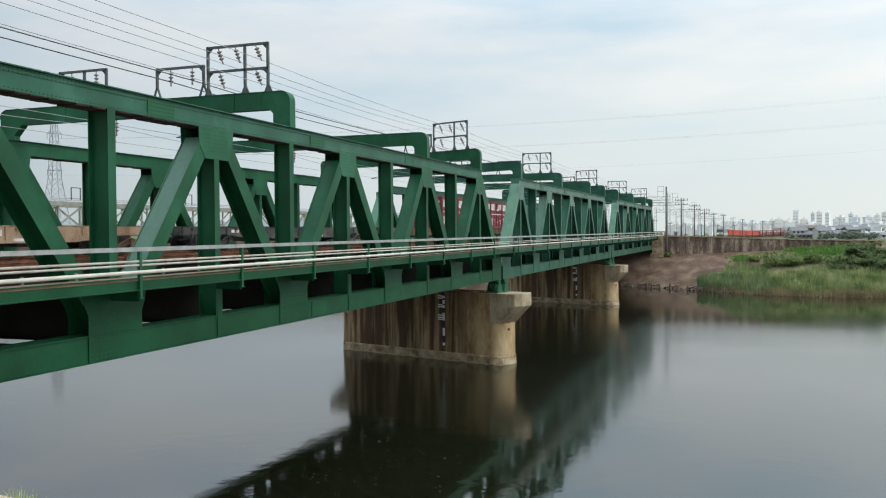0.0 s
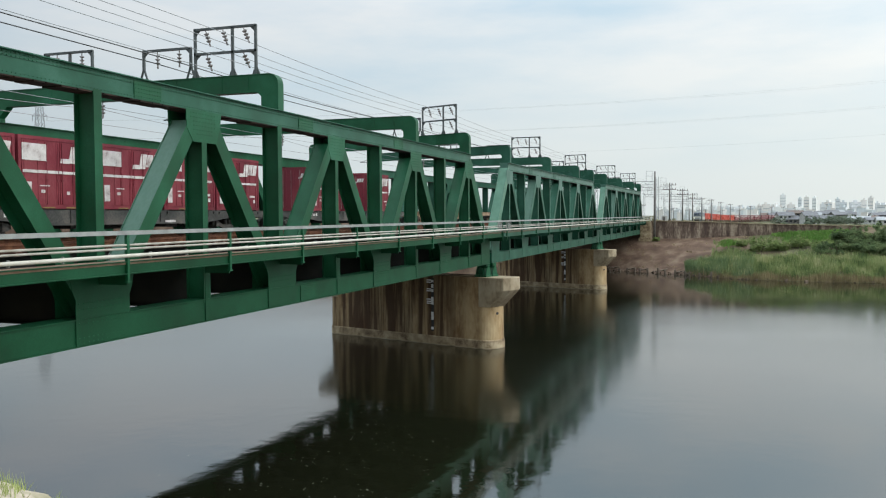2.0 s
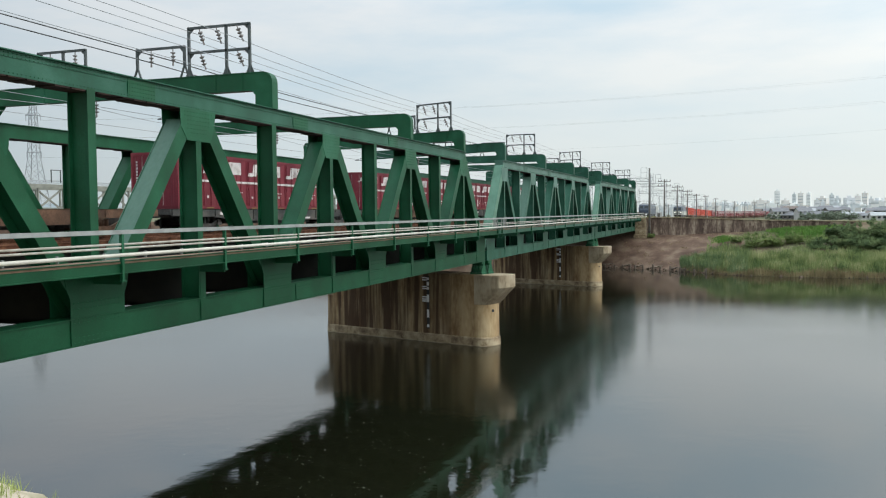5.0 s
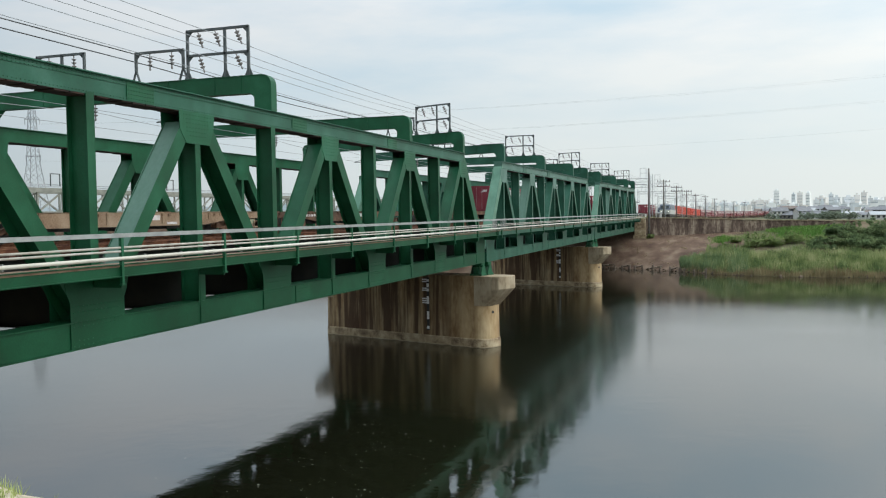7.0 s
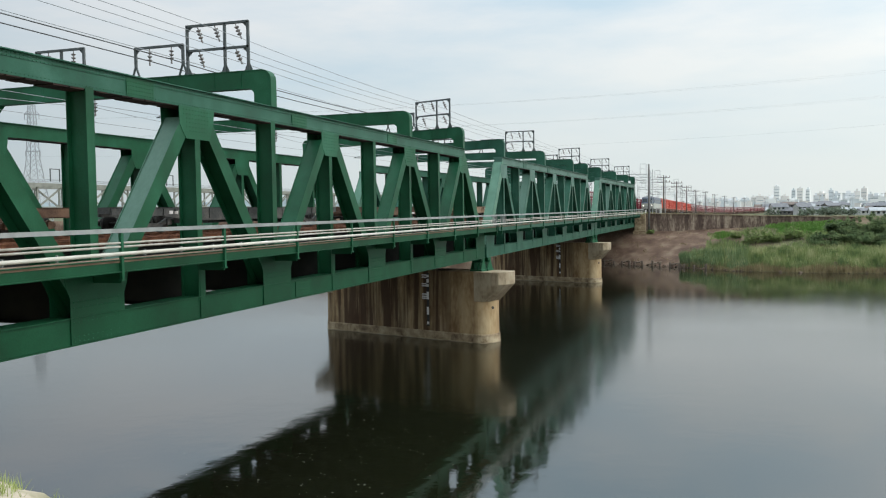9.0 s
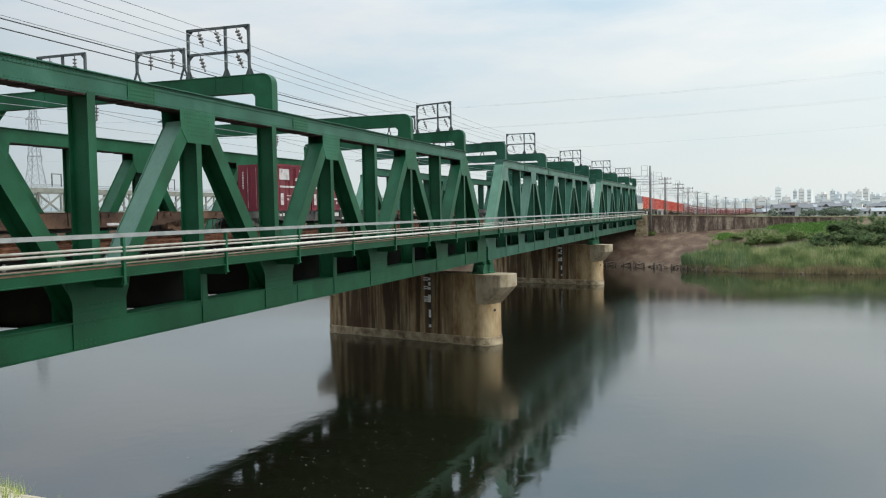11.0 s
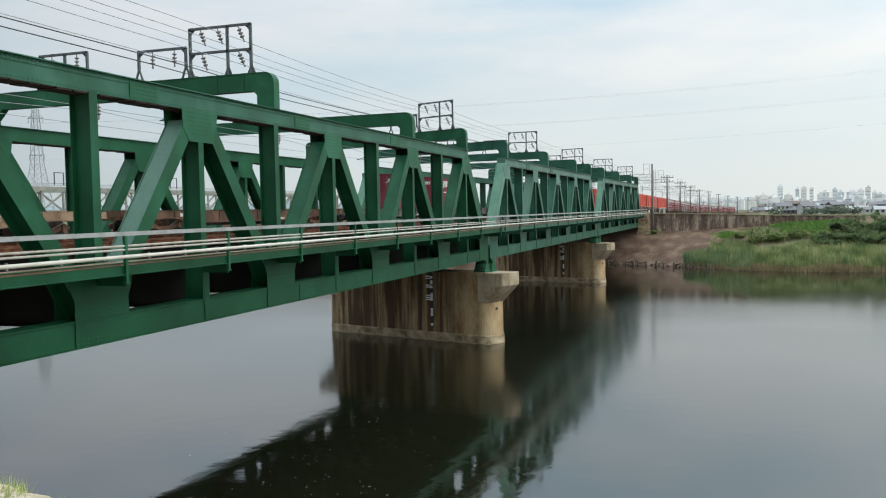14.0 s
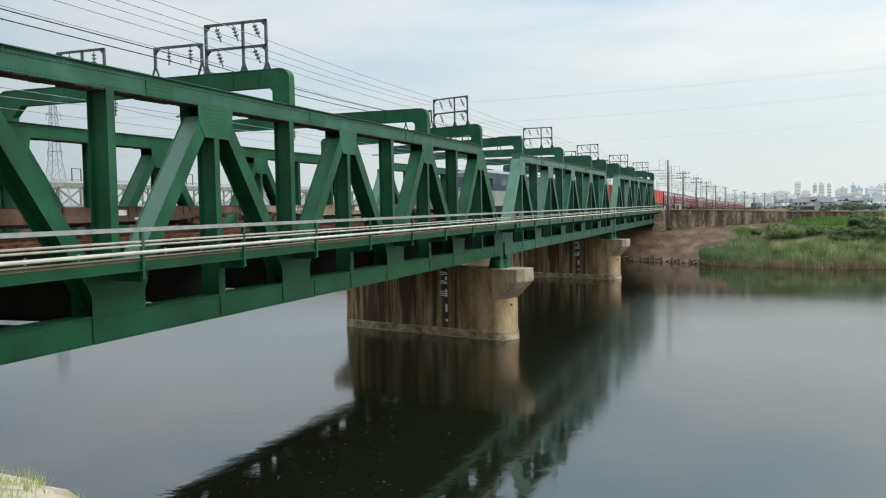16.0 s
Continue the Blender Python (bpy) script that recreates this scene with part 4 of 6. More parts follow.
PALE_ROOF = material("pale_grey_roof", [(0.30, 0.31, 0.32), (0.42, 0.43, 0.44)], 0.7, scale=1, bump=0.1)
BROWN_ROOF = material("brown_roof", [(0.13, 0.10, 0.085), (0.22, 0.17, 0.145)], 0.8, scale=1, bump=0.1)
PLASTER = material("white_plaster", [(0.45, 0.44, 0.42), (0.58, 0.57, 0.55)], 0.8, scale=0.6, bump=0.05)
GLASS_DARK = material("dark_window_glass", [(0.03, 0.035, 0.04), (0.05, 0.055, 0.06)], 0.1, scale=1, bump=0)
POLE = material("weathered_pole_concrete", [(0.10, 0.092, 0.085), (0.19, 0.178, 0.165)], 0.85, scale=2, bump=0.1)
BEIGE = material("beige_bridge_paint", [(0.17, 0.175, 0.15), (0.26, 0.26, 0.225)], 0.7, scale=0.8, bump=0.05)
LATTICE = material("grey_lattice_steel", [(0.30, 0.32, 0.34), (0.40, 0.42, 0.44)], 0.5, metal=0.2, scale=1, bump=0)

def bearing_dir(px):
    """Angle from the bridge's line (clockwise), for a place px along the skyline."""
    return math.atan((px - 784) / 1500) - radians(18.49)

def far_place(px, dist):
    a = bearing_dir(px)
    return EYE[0] + dist * math.sin(a), dist * math.cos(a), a

def build_building(px, wpx, hpx, dist, mat, rng):
    x, y, a = far_place(px, dist)
    w = wpx / 1500 * dist
    h = max(4.0, (hpx + 1.5) / 1500 * dist + 9.25 - 2.0)
    d = w * rng.uniform(0.5, 0.9)
    b = new("apartment_building" if h > 18 else "town_building")
    b.matrix_basis = pose(x, y, 2.0, 0, 0, -math.degrees(a) + rng.uniform(-25, 25))
    bm = bmesh.new(); box(bm, (-w / 2, -d / 2, -2), (w / 2, d / 2, h))
    part("wall", bm, mat, b)
    bm = bmesh.new(); box(bm, (-w / 2 - 0.3, -d / 2 - 0.3, h), (w / 2 + 0.3, d / 2 + 0.3, h + 0.6))
    part("roof", bm, mat, b)
    if h > 14:
        bm = bmesh.new(); box(bm, (-w * 0.2, -d * 0.2, h + 0.6), (w * 0.15, d * 0.2, h + 4.0))
        part("roof_house", bm, mat, b)
        floors = int(h / 6)
        for i in range(floors):
            bm = bmesh.new(); z = 3 + i * 6.0
            box(bm, (-w / 2 + 0.5, -d / 2 - 0.15, z), (w / 2 - 0.5, -d / 2 + 0.1, z + 1.2))
            part("window_band", bm, BAND, b)
    tagged(b, "pale hazy multi-storey building on the skyline" if h > 18 else "low pale building of the distant town", "building", "buildings of the distant town")

def build_town():
    rng = random.Random(21)
    main = [(1374, 11, 29, 1900), (1404, 7, 23, 1800), (1415, 10, 25, 1850), (1430, 8, 24, 1800), (1344, 14, 14, 1500), (1365, 18, 9, 1400), (1388, 13, 13, 1500),
            (1454, 20, 16, 1500), (1470, 8, 21, 1600), (1480, 12, 16, 1500), (1501, 19, 16, 1550), (1516, 10, 19, 1650), (1529, 10, 23, 1700), (1444, 9, 13, 1400),
            (1551, 20, 11, 1400), (1540, 9, 14, 1500), (1570, 14, 15, 1400), (1588, 14, 19, 1700), (1606, 14, 15, 1600), (1318, 12, 8, 1500), (1300, 14, 7, 1500), (1284, 10, 8, 1600)]
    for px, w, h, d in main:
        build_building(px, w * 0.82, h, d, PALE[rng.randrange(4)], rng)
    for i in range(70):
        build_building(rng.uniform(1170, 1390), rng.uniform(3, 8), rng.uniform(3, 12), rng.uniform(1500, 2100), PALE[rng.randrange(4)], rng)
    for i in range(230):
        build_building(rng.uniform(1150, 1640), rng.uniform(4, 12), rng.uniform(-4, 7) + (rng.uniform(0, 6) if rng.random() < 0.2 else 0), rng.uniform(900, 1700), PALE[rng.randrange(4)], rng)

def build_house(x, y, w, d, h, roof_h, turn, wall, roof, label):
    hs = new("house")
    z = ground_height(x, y) - 0.1
    hs.matrix_basis = pose(x, y, z, 0, 0, turn)
    bm = bmesh.new(); box(bm, (-w / 2, -d / 2, -0.5), (w / 2, d / 2, h))
    prism(bm, [(-w / 2, -d / 2, h), (-w / 2, d / 2, h), (-w / 2, 0, h + roof_h)], (w, 0, 0))
    part("wall", bm, wall, hs)
    bm = bmesh.new()
    for s in (-1, 1):
        beam(bm, (0, s * (d / 2 + 0.5), h - 0.2 + 0.1), (0, 0, h + roof_h + 0.15), w + 0.8, 0.2)
    part("roof", bm, roof, hs)
    for fl in range(2 if h > 4.5 else 1):
        for i in range(int(w / 2.6)):
            bm = bmesh.new()
            xx = -w / 2 + 1.3 + i * 2.6
            box(bm, (xx - 0.7, -d / 2 - 0.04, 1.0 + 2.7 * fl), (xx + 0.7, -d / 2 + 0.05, 2.2 + 2.7 * fl))
            win = part("window", bm, GLASS_DARK, hs)
            bm = bmesh.new(); box(bm, (xx - 0.8, -d / 2 - 0.08, 0.92 + 2.7 * fl), (xx + 0.8, -d / 2, 1.0 + 2.7 * fl))
            part("sill", bm, PLASTER, win)
    tagged(hs, label, "house", "houses behind the embankment")

def build_houses():
    rows = [(1420, 400, 8, 7, 5.0, 2.2, 20, PLASTER, ROOF, "white two-storey house with a dark grey roof"),
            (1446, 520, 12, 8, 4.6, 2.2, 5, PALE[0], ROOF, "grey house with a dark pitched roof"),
            (1508, 400, 11, 8, 2.8, 1.6, -5, PLASTER, PALE_ROOF, "low white shed with a pale roof"),
            (1533, 390, 8, 8, 2.4, 1.3, 10, PLASTER, ROOF, "small white workshop with a dark roof"),
            (1562, 360, 12, 8, 2.6, 1.6, 0, PLASTER, PALE_ROOF, "low white building with a grey roof"),
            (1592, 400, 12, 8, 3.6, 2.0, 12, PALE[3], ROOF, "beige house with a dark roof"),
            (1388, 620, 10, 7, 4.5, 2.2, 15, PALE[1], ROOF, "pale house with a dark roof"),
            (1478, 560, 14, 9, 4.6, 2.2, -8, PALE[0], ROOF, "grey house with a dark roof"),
            (1360, 700, 12, 9, 5.0, 2.0, 0, PLASTER, ROOF, "white house with a dark roof"),
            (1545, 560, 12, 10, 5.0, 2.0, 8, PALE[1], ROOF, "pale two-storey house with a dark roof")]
    for px, dist, w, d, h, rh, turn, wall, roof, label in rows:
        x, y, a = far_place(px, dist * 1.42)
        build_house(x, y, w * 1.1, d, h, rh, turn, wall, roof, label)
    rng = random.Random(31)
    # smaller roofs of the quarter behind
    roofs = ((ROOF, "dark grey"), (BROWN_ROOF, "brown"), (PALE_ROOF, "pale grey"))
    for i in range(46):
        x, y, a = far_place(rng.uniform(1330, 1625), rng.uniform(560, 1000))
        roof, tint = roofs[rng.choice((0, 0, 0, 0, 1, 1, 2))]
        build_house(x, y, rng.uniform(7, 12), rng.uniform(6, 8), rng.choice((2.8, 5.2, 5.6)), rng.uniform(1.4, 2.3), rng.uniform(-40, 40), rng.choice((PLASTER, PLASTER, POLE, CAP_CONCRETE)), roof, "small town house with a %s roof" % tint)
    for i in range(34):
        x, y, a = far_place(rng.choice((1345, 1370, 1396, 1438, 1455, 1468, 1480, 1490, 1440, 1580, 1600)) + rng.uniform(-14, 14), rng.uniform(460, 800))
        build_bush(x, y, 4.4, 3.6, 2.5, 100 + i, FAR_LEAF, "grey-green garden tree among the houses", 0.6, 500)

def build_pole(y, off, h, arms):
    x, yy, a = track(y, off)
    z = min(ground_height(x, yy), rail_z(yy) - 0.25)
    p = new("utility_pole")
    p.matrix_basis = pose(x, yy, z, 0, 0, math.degrees(a))
    bm = bmesh.new(); tube(bm, (0, 0, -0.5), (0, 0, h), 0.2, 10, 0.13)
    part("shaft", bm, POLE, p)
    for zz, w in arms:
        bm = bmesh.new(); beam(bm, (-w, 0, h - zz), (w, 0, h - zz), 0.12, 0.12, side=(0, 1, 0))
        arm = part("cross_arm", bm, POLE, p)
        for xx in (-0.9 * w, -0.4 * w, 0.4 * w, 0.9 * w):
            bm = bmesh.new(); tube(bm, (xx, 0, h - zz + 0.05), (xx, 0, h - zz + 0.4), 0.07, 6)
            part("insulator", bm, PORCELAIN, arm)
    tagged(p, "grey concrete line pole with cross arms beside the track", "utility pole", "line poles beside the track")

def build_gantry(y, w0, w1, h):
    x, yy, a = track(y, 0)
    g = new("catenary_gantry")
    g.matrix_basis = pose(x, yy, rail_z(yy) - 0.85, 0, 0, math.degrees(a))
    for xx in (w0, w1):
        bm = bmesh.new()
        for dx in (-0.25, 0.25):
            beam(bm, (xx + dx, 0, 0), (xx + dx, 0, h), 0.09, 0.09)
        for i in range(int(h / 0.7)):
            s = 1 if i % 2 else -1
            beam(bm, (xx - 0.25 * s, 0, i * 0.7), (xx + 0.25 * s, 0, i * 0.7 + 0.7), 0.05, 0.05, side=(0, 1, 0))
        part("mast", bm, LATTICE, g)
    bm = bmesh.new()
    for z in (h - 1.6, h - 0.9):
        beam(bm, (w0, 0, z), (w1, 0, z), 0.1, 0.1, side=(0, 1, 0))
    n = int((w1 - w0) / 0.8)
    for i in range(n):
        s = 1 if i % 2 else -1
        beam(bm, (w0 + i * 0.8, 0, h - 1.25 - 0.35 * s), (w0 + i * 0.8 + 0.8, 0, h - 1.25 + 0.35 * s), 0.05, 0.05, side=(0, 1, 0))
    part("lattice_beam", bm, LATTICE, g)
    for xx in (TRACK_A, TRACK_B):
        bm = bmesh.new(); tube(bm, (xx, 0, h - 2.4), (xx, 0, h - 1.6), 0.06, 6); beam(bm, (xx - 1.0, 0, h - 2.2), (xx + 0.6, 0, h - 2.2), 0.05, 0.05, side=(0, 1, 0))
        part("hanger", bm, LATTICE, g)
    for xx in (w0 + 1, w1 - 2.2):
        bm = bmesh.new()
        for dx in (0, 1.2):
            beam(bm, (xx + dx, 0, h - 0.9), (xx + dx, 0, h + 1.2), 0.07, 0.07)
        for z in (h + 0.2, h + 1.2):
            beam(bm, (xx, 0, z), (xx + 1.2, 0, z), 0.06, 0.06, side=(0, 1, 0))
        part("feeder_frame", bm, LATTICE, g)
    tagged(g, "grey lattice catenary gantry spanning the tracks", "catenary gantry", "gantries over the tracks")

def build_cabinet():
    c = new("signal_cabinet")
    c.matrix_basis = pose(4.75, 152.6, ground_height(4.75, 152.6) - 0.05, 0, 0, 8)
    part("body", mesh(box, (-0.5, -0.4, 0), (0.5, 0.4, 1.2)), PLASTER, c, bevel=0.03)
    part("lid", mesh(box, (-0.56, -0.46, 1.2), (0.56, 0.46, 1.28)), PALE[0], c)
    part("door", mesh(box, (-0.36, -0.43, 0.2), (0.1, -0.4, 1.05)), POLE, c, "weathered grey door")
    tagged(c, "white trackside equipment cabinet on the embankment", "cabinet")
    m = new("marker_post")
    m.matrix_basis = pose(2.62, 151.2, 7.85)
    part("post", mesh(box, (-0.13, -0.13, 0), (0.13, 0.13, 0.95)), GAUGE_WHITE, m, bevel=0.02)
    part("band", mesh(box, (-0.14, -0.14, 0.55), (0.14, 0.14, 0.62)), DARK_STEEL, m)
    tagged(m, "short white marker post at the bridge end", "marker post")

def build_lattice_bridge():
    """An older girder bridge further upstream."""
    br = new("lattice_girder_bridge")
    br.matrix_basis = pose(-150, 0, 0)
    y0, y1, pan = 60.0, 470.0, 8.6
    n = int((y1 - y0) / pan)
    for x in (0.0, -9.0):
        for z0, z1 in ((16.5, 17.6), (10.6, 11.6)):
            bm = bmesh.new(); box(bm, (x - 0.5, y0, z0), (x + 0.5, y1, z1)); part("chord", bm, BEIGE, br)
        for i in range(n):
            y = y0 + i * pan
            a, b = (11.4, 16.7) if i % 2 else (16.7, 11.4)
            bm = bmesh.new(); beam(bm, (x, y, a), (x, y + pan, b), 0.3, 0.42); part("diagonal", bm, BEIGE, br)
            bm = bmesh.new(); beam(bm, (x, y, 11.4), (x, y, 17.0), 0.4, 0.5); part("upright", bm, BEIGE, br)
        part("top_rail", mesh(box, (x - 0.15, y0, 18.35), (x + 0.15, y1, 18.6)), LATTICE, br)
    bm = bmesh.new(); box(bm, (-9, y0, 9.8), (0, y1, 10.6)); part("deck", bm, POLE, br)
    for y in (64, 160, 256, 352, 448):
        bm = bmesh.new(); box(bm, (-10, y - 2, -2), (1, y + 2, 10.2)); part("pier", bm, CAP_CONCRETE, br, bevel=0.1)
    for i in range(8):
        y = 80 + i * 48
        bm = bmesh.new()
        for dy in (0, 3.2):
            beam(bm, (0.4, y + dy, 18.1), (0.4, y + dy, 21.4), 0.22, 0.22)
        beam(bm, (0.4, y, 21.3), (0.4, y + 3.2, 21.3), 0.2, 0.2)
        part("wire_frame", bm, FRAME_STEEL, br)
    tagged(br, "old beige lattice girder bridge running parallel upstream", "bridge")

def build_tower(x, y, h):
    t = new("transmission_tower")
    t.matrix_basis = pose(x, y, 0, 0, 0, 20)
    def half(z):
        return float(np.interp(z, (0, h * 0.6, h), (h * 0.11, h * 0.035, h * 0.018)))
    bm = bmesh.new()
    for sx, sy in ((-1, -1), (1, -1), (1, 1), (-1, 1)):
        zs = [0, h * 0.6, h]
        for a, b in zip(zs, zs[1:]):
            beam(bm, (sx * half(a), sy * half(a), a), (sx * half(b), sy * half(b), b), 0.22, 0.22)
    part("leg_frame", bm, LATTICE, t)
    bm = bmesh.new()
    zs = [h * q for q in (0, 0.14, 0.26, 0.37, 0.46, 0.54, 0.61, 0.68, 0.75, 0.82, 0.89, 0.96, 1)]
    for a, b in zip(zs, zs[1:]):
        c, d = half(a), half(b)
        for p, q in (((-1, -1), (1, -1)), ((1, -1), (1, 1)), ((1, 1), (-1, 1)), ((-1, 1), (-1, -1))):
            beam(bm, (p[0] * c, p[1] * c, a), (q[0] * d, q[1] * d, b), 0.11, 0.11, side=(0.3, 0.2, 1))
            beam(bm, (q[0] * c, q[1] * c, a), (p[0] * d, p[1] * d, b), 0.11, 0.11, side=(0.3, 0.2, 1))
    part("bracing", bm, LATTICE, t)
    for z in (h * 0.66, h * 0.8, h * 0.93):
        bm = bmesh.new()
        beam(bm, (-h * 0.055, 0, z), (h * 0.055, 0, z), 0.25, 0.25, side=(0, 1, 0))
        for s in (-1, 1):
            beam(bm, (s * h * 0.055, 0, z), (s * half(z), 0, z + 1.6), 0.15, 0.15, side=(0, 1, 0))
            tube(bm, (s * h * 0.053, 0, z), (s * h * 0.053, 0, z - 1.8), 0.12, 6)
        part("cross_arm", bm, LATTICE, t)
    tagged(t, "tall grey steel lattice transmission tower", "pylon")

# the hills' pale blue is air haze, given as base colour
HILL = material("blue_hill", [(0.42, 0.50, 0.56), (0.47, 0.55, 0.61)], 1.0, scale=0.002, fine=0.02, bump=0)

def build_hills():
    bm = bmesh.new()
    prev = None
    for i in range(80):
        a = radians(-75 + i * 0.9)
        d = 4200
        low = max(0.0, min(1.0, (74 - i) / 16))
        h = 30 + 70 * (noise.noise(Vector((i * 0.11, 0, 2))) + 0.4) + 18 * noise.noise(Vector((i * 0.5, 3, 0)))
        x, y = EYE[0] + d * math.sin(a), d * math.cos(a)
        ring = [bm.verts.new((x, y, -5)), bm.verts.new((x, y, 1 + max(20, h) * low)), bm.verts.new((x * 1.08, y * 1.08, -5))]
        if prev:
            for j in range(3):
                bm.faces.new((prev[j], prev[(j + 1) % 3], ring[(j + 1) % 3], ring[j]))
        prev = ring
    tagged(part("backdrop", bm, HILL), "faint blue hills on the horizon", "hills", kind="structure")

# ---------------------------------------------------------------- overhead line on the bridge
WIRE = material("dark_wire", [(0.05, 0.05, 0.05), (0.09, 0.09, 0.09)], 0.5, metal=0.4, scale=1, bump=0)
WIRE_PALE = material("pale_wire", [(0.24, 0.25, 0.26), (0.32, 0.33, 0.34)], 0.5, metal=0.3, scale=1, bump=0)

def insulator_string(bm, top, lean):
    t = Vector(top)
    d = Vector((lean, 0, -1)).normalized()
    tube(bm, t, t + d * 0.12, 0.02, 6)
    for i in range(3):
        c = t + d * (0.14 + i * 0.14)
        tube(bm, c, c + d * 0.05, 0.10, 10, 0.06)
        tube(bm, c + d * 0.05, c + d * 0.14, 0.03, 6)
    tube(bm, t + d * 0.56, t + d * 0.64, 0.035, 6)

def build_frame(o, k, xs, z_bars, z_top, name_label, strings, slant, base=14.5):
    """A steel frame standing on a portal, carrying insulator strings."""
    x, y, hd = o
    f = new("insulator_frame")
    f.matrix_basis = pose(x, y, 0, 0, 0, -math.degrees(hd))
    def P(xx, z):
        return V(xx, along(xx, k * PANEL, slant), z)
    for xx in xs:
        bm = bmesh.new()
        beam(bm, P(xx, base + (0.0 if z_bars else 0.5)), P(xx, z_top), 0.09, 0.09)
        if z_bars:
            prism(bm, [P(xx - 0.2, base), P(xx + 0.2, base), P(xx + 0.05, base + 0.35), P(xx - 0.05, base + 0.35)], (0, 0.03, 0))
        else:
            for e in (-0.2, 0.2):
                beam(bm, P(xx + e, base), P(xx, base + 0.55), 0.06, 0.06)
        part("upright", bm, FRAME_STEEL, f)
    for z in z_bars + (z_top,):
        bm = bmesh.new(); beam(bm, P(xs[0] - 0.04, z), P(xs[-1] + 0.04, z), 0.09, 0.09, side=(0, 0, 1))
        for a in (xs[0], xs[-1]):
            s = 1 if a == xs[0] else -1
            prism(bm, [P(a, z - 0.05), P(a + s * 0.22, z - 0.05), P(a, z - 0.27)], (0, 0.03, 0))
        part("crossbar", bm, FRAME_STEEL, f)
    for xx, z, lean in strings:
        bm = bmesh.new(); insulator_string(bm, P(xx, z - 0.03), lean); part("insulator", bm, PORCELAIN, f)
    tagged(f, name_label, "insulator frame", "insulator frames on the portals")

def wire(points, r, mat, label, name="overhead_wire"):
    bm = bmesh.new()
    prev = None
    for i, q in enumerate(points):
        q = Vector(q)
        ax = (Vector(points[min(i + 1, len(points) - 1)]) - Vector(points[max(i - 1, 0)])).normalized()
        s = ax.cross(Vector((0, 0, 1))).normalized()
        u = s.cross(ax)
        ring = [bm.verts.new(q + (s * math.cos(k * 1.2566) + u * math.sin(k * 1.2566)) * r) for k in range(5)]
        if prev:
            for k in range(5):
                bm.faces.new((prev[k], prev[(k + 1) % 5], ring[(k + 1) % 5], ring[k]))
        else:
            bm.faces.new(ring)
        prev = ring
    bm.faces.new(prev[::-1])
    tagged(part(name, bm, mat), label, "wire", "wires of the overhead line")

def sagging(points, sag, n=6):
    out = []
    for a, b in zip(points, points[1:]):
        a, b = Vector(a), Vector(b)
        for i in range(n):
            q = a.lerp(b, i / n)
            q.z -= sag * 4 * (i / n) * (1 - i / n)
            out.append(q)
    return out + [Vector(points[-1])]

def span_point(n, k, x, z):
    ox_, oy_, h = ORIGINS[n]
    s = k * PANEL
    return (ox_ + s * math.sin(h) + x * math.cos(h), oy_ + s * math.cos(h) - x * math.sin(h), z)

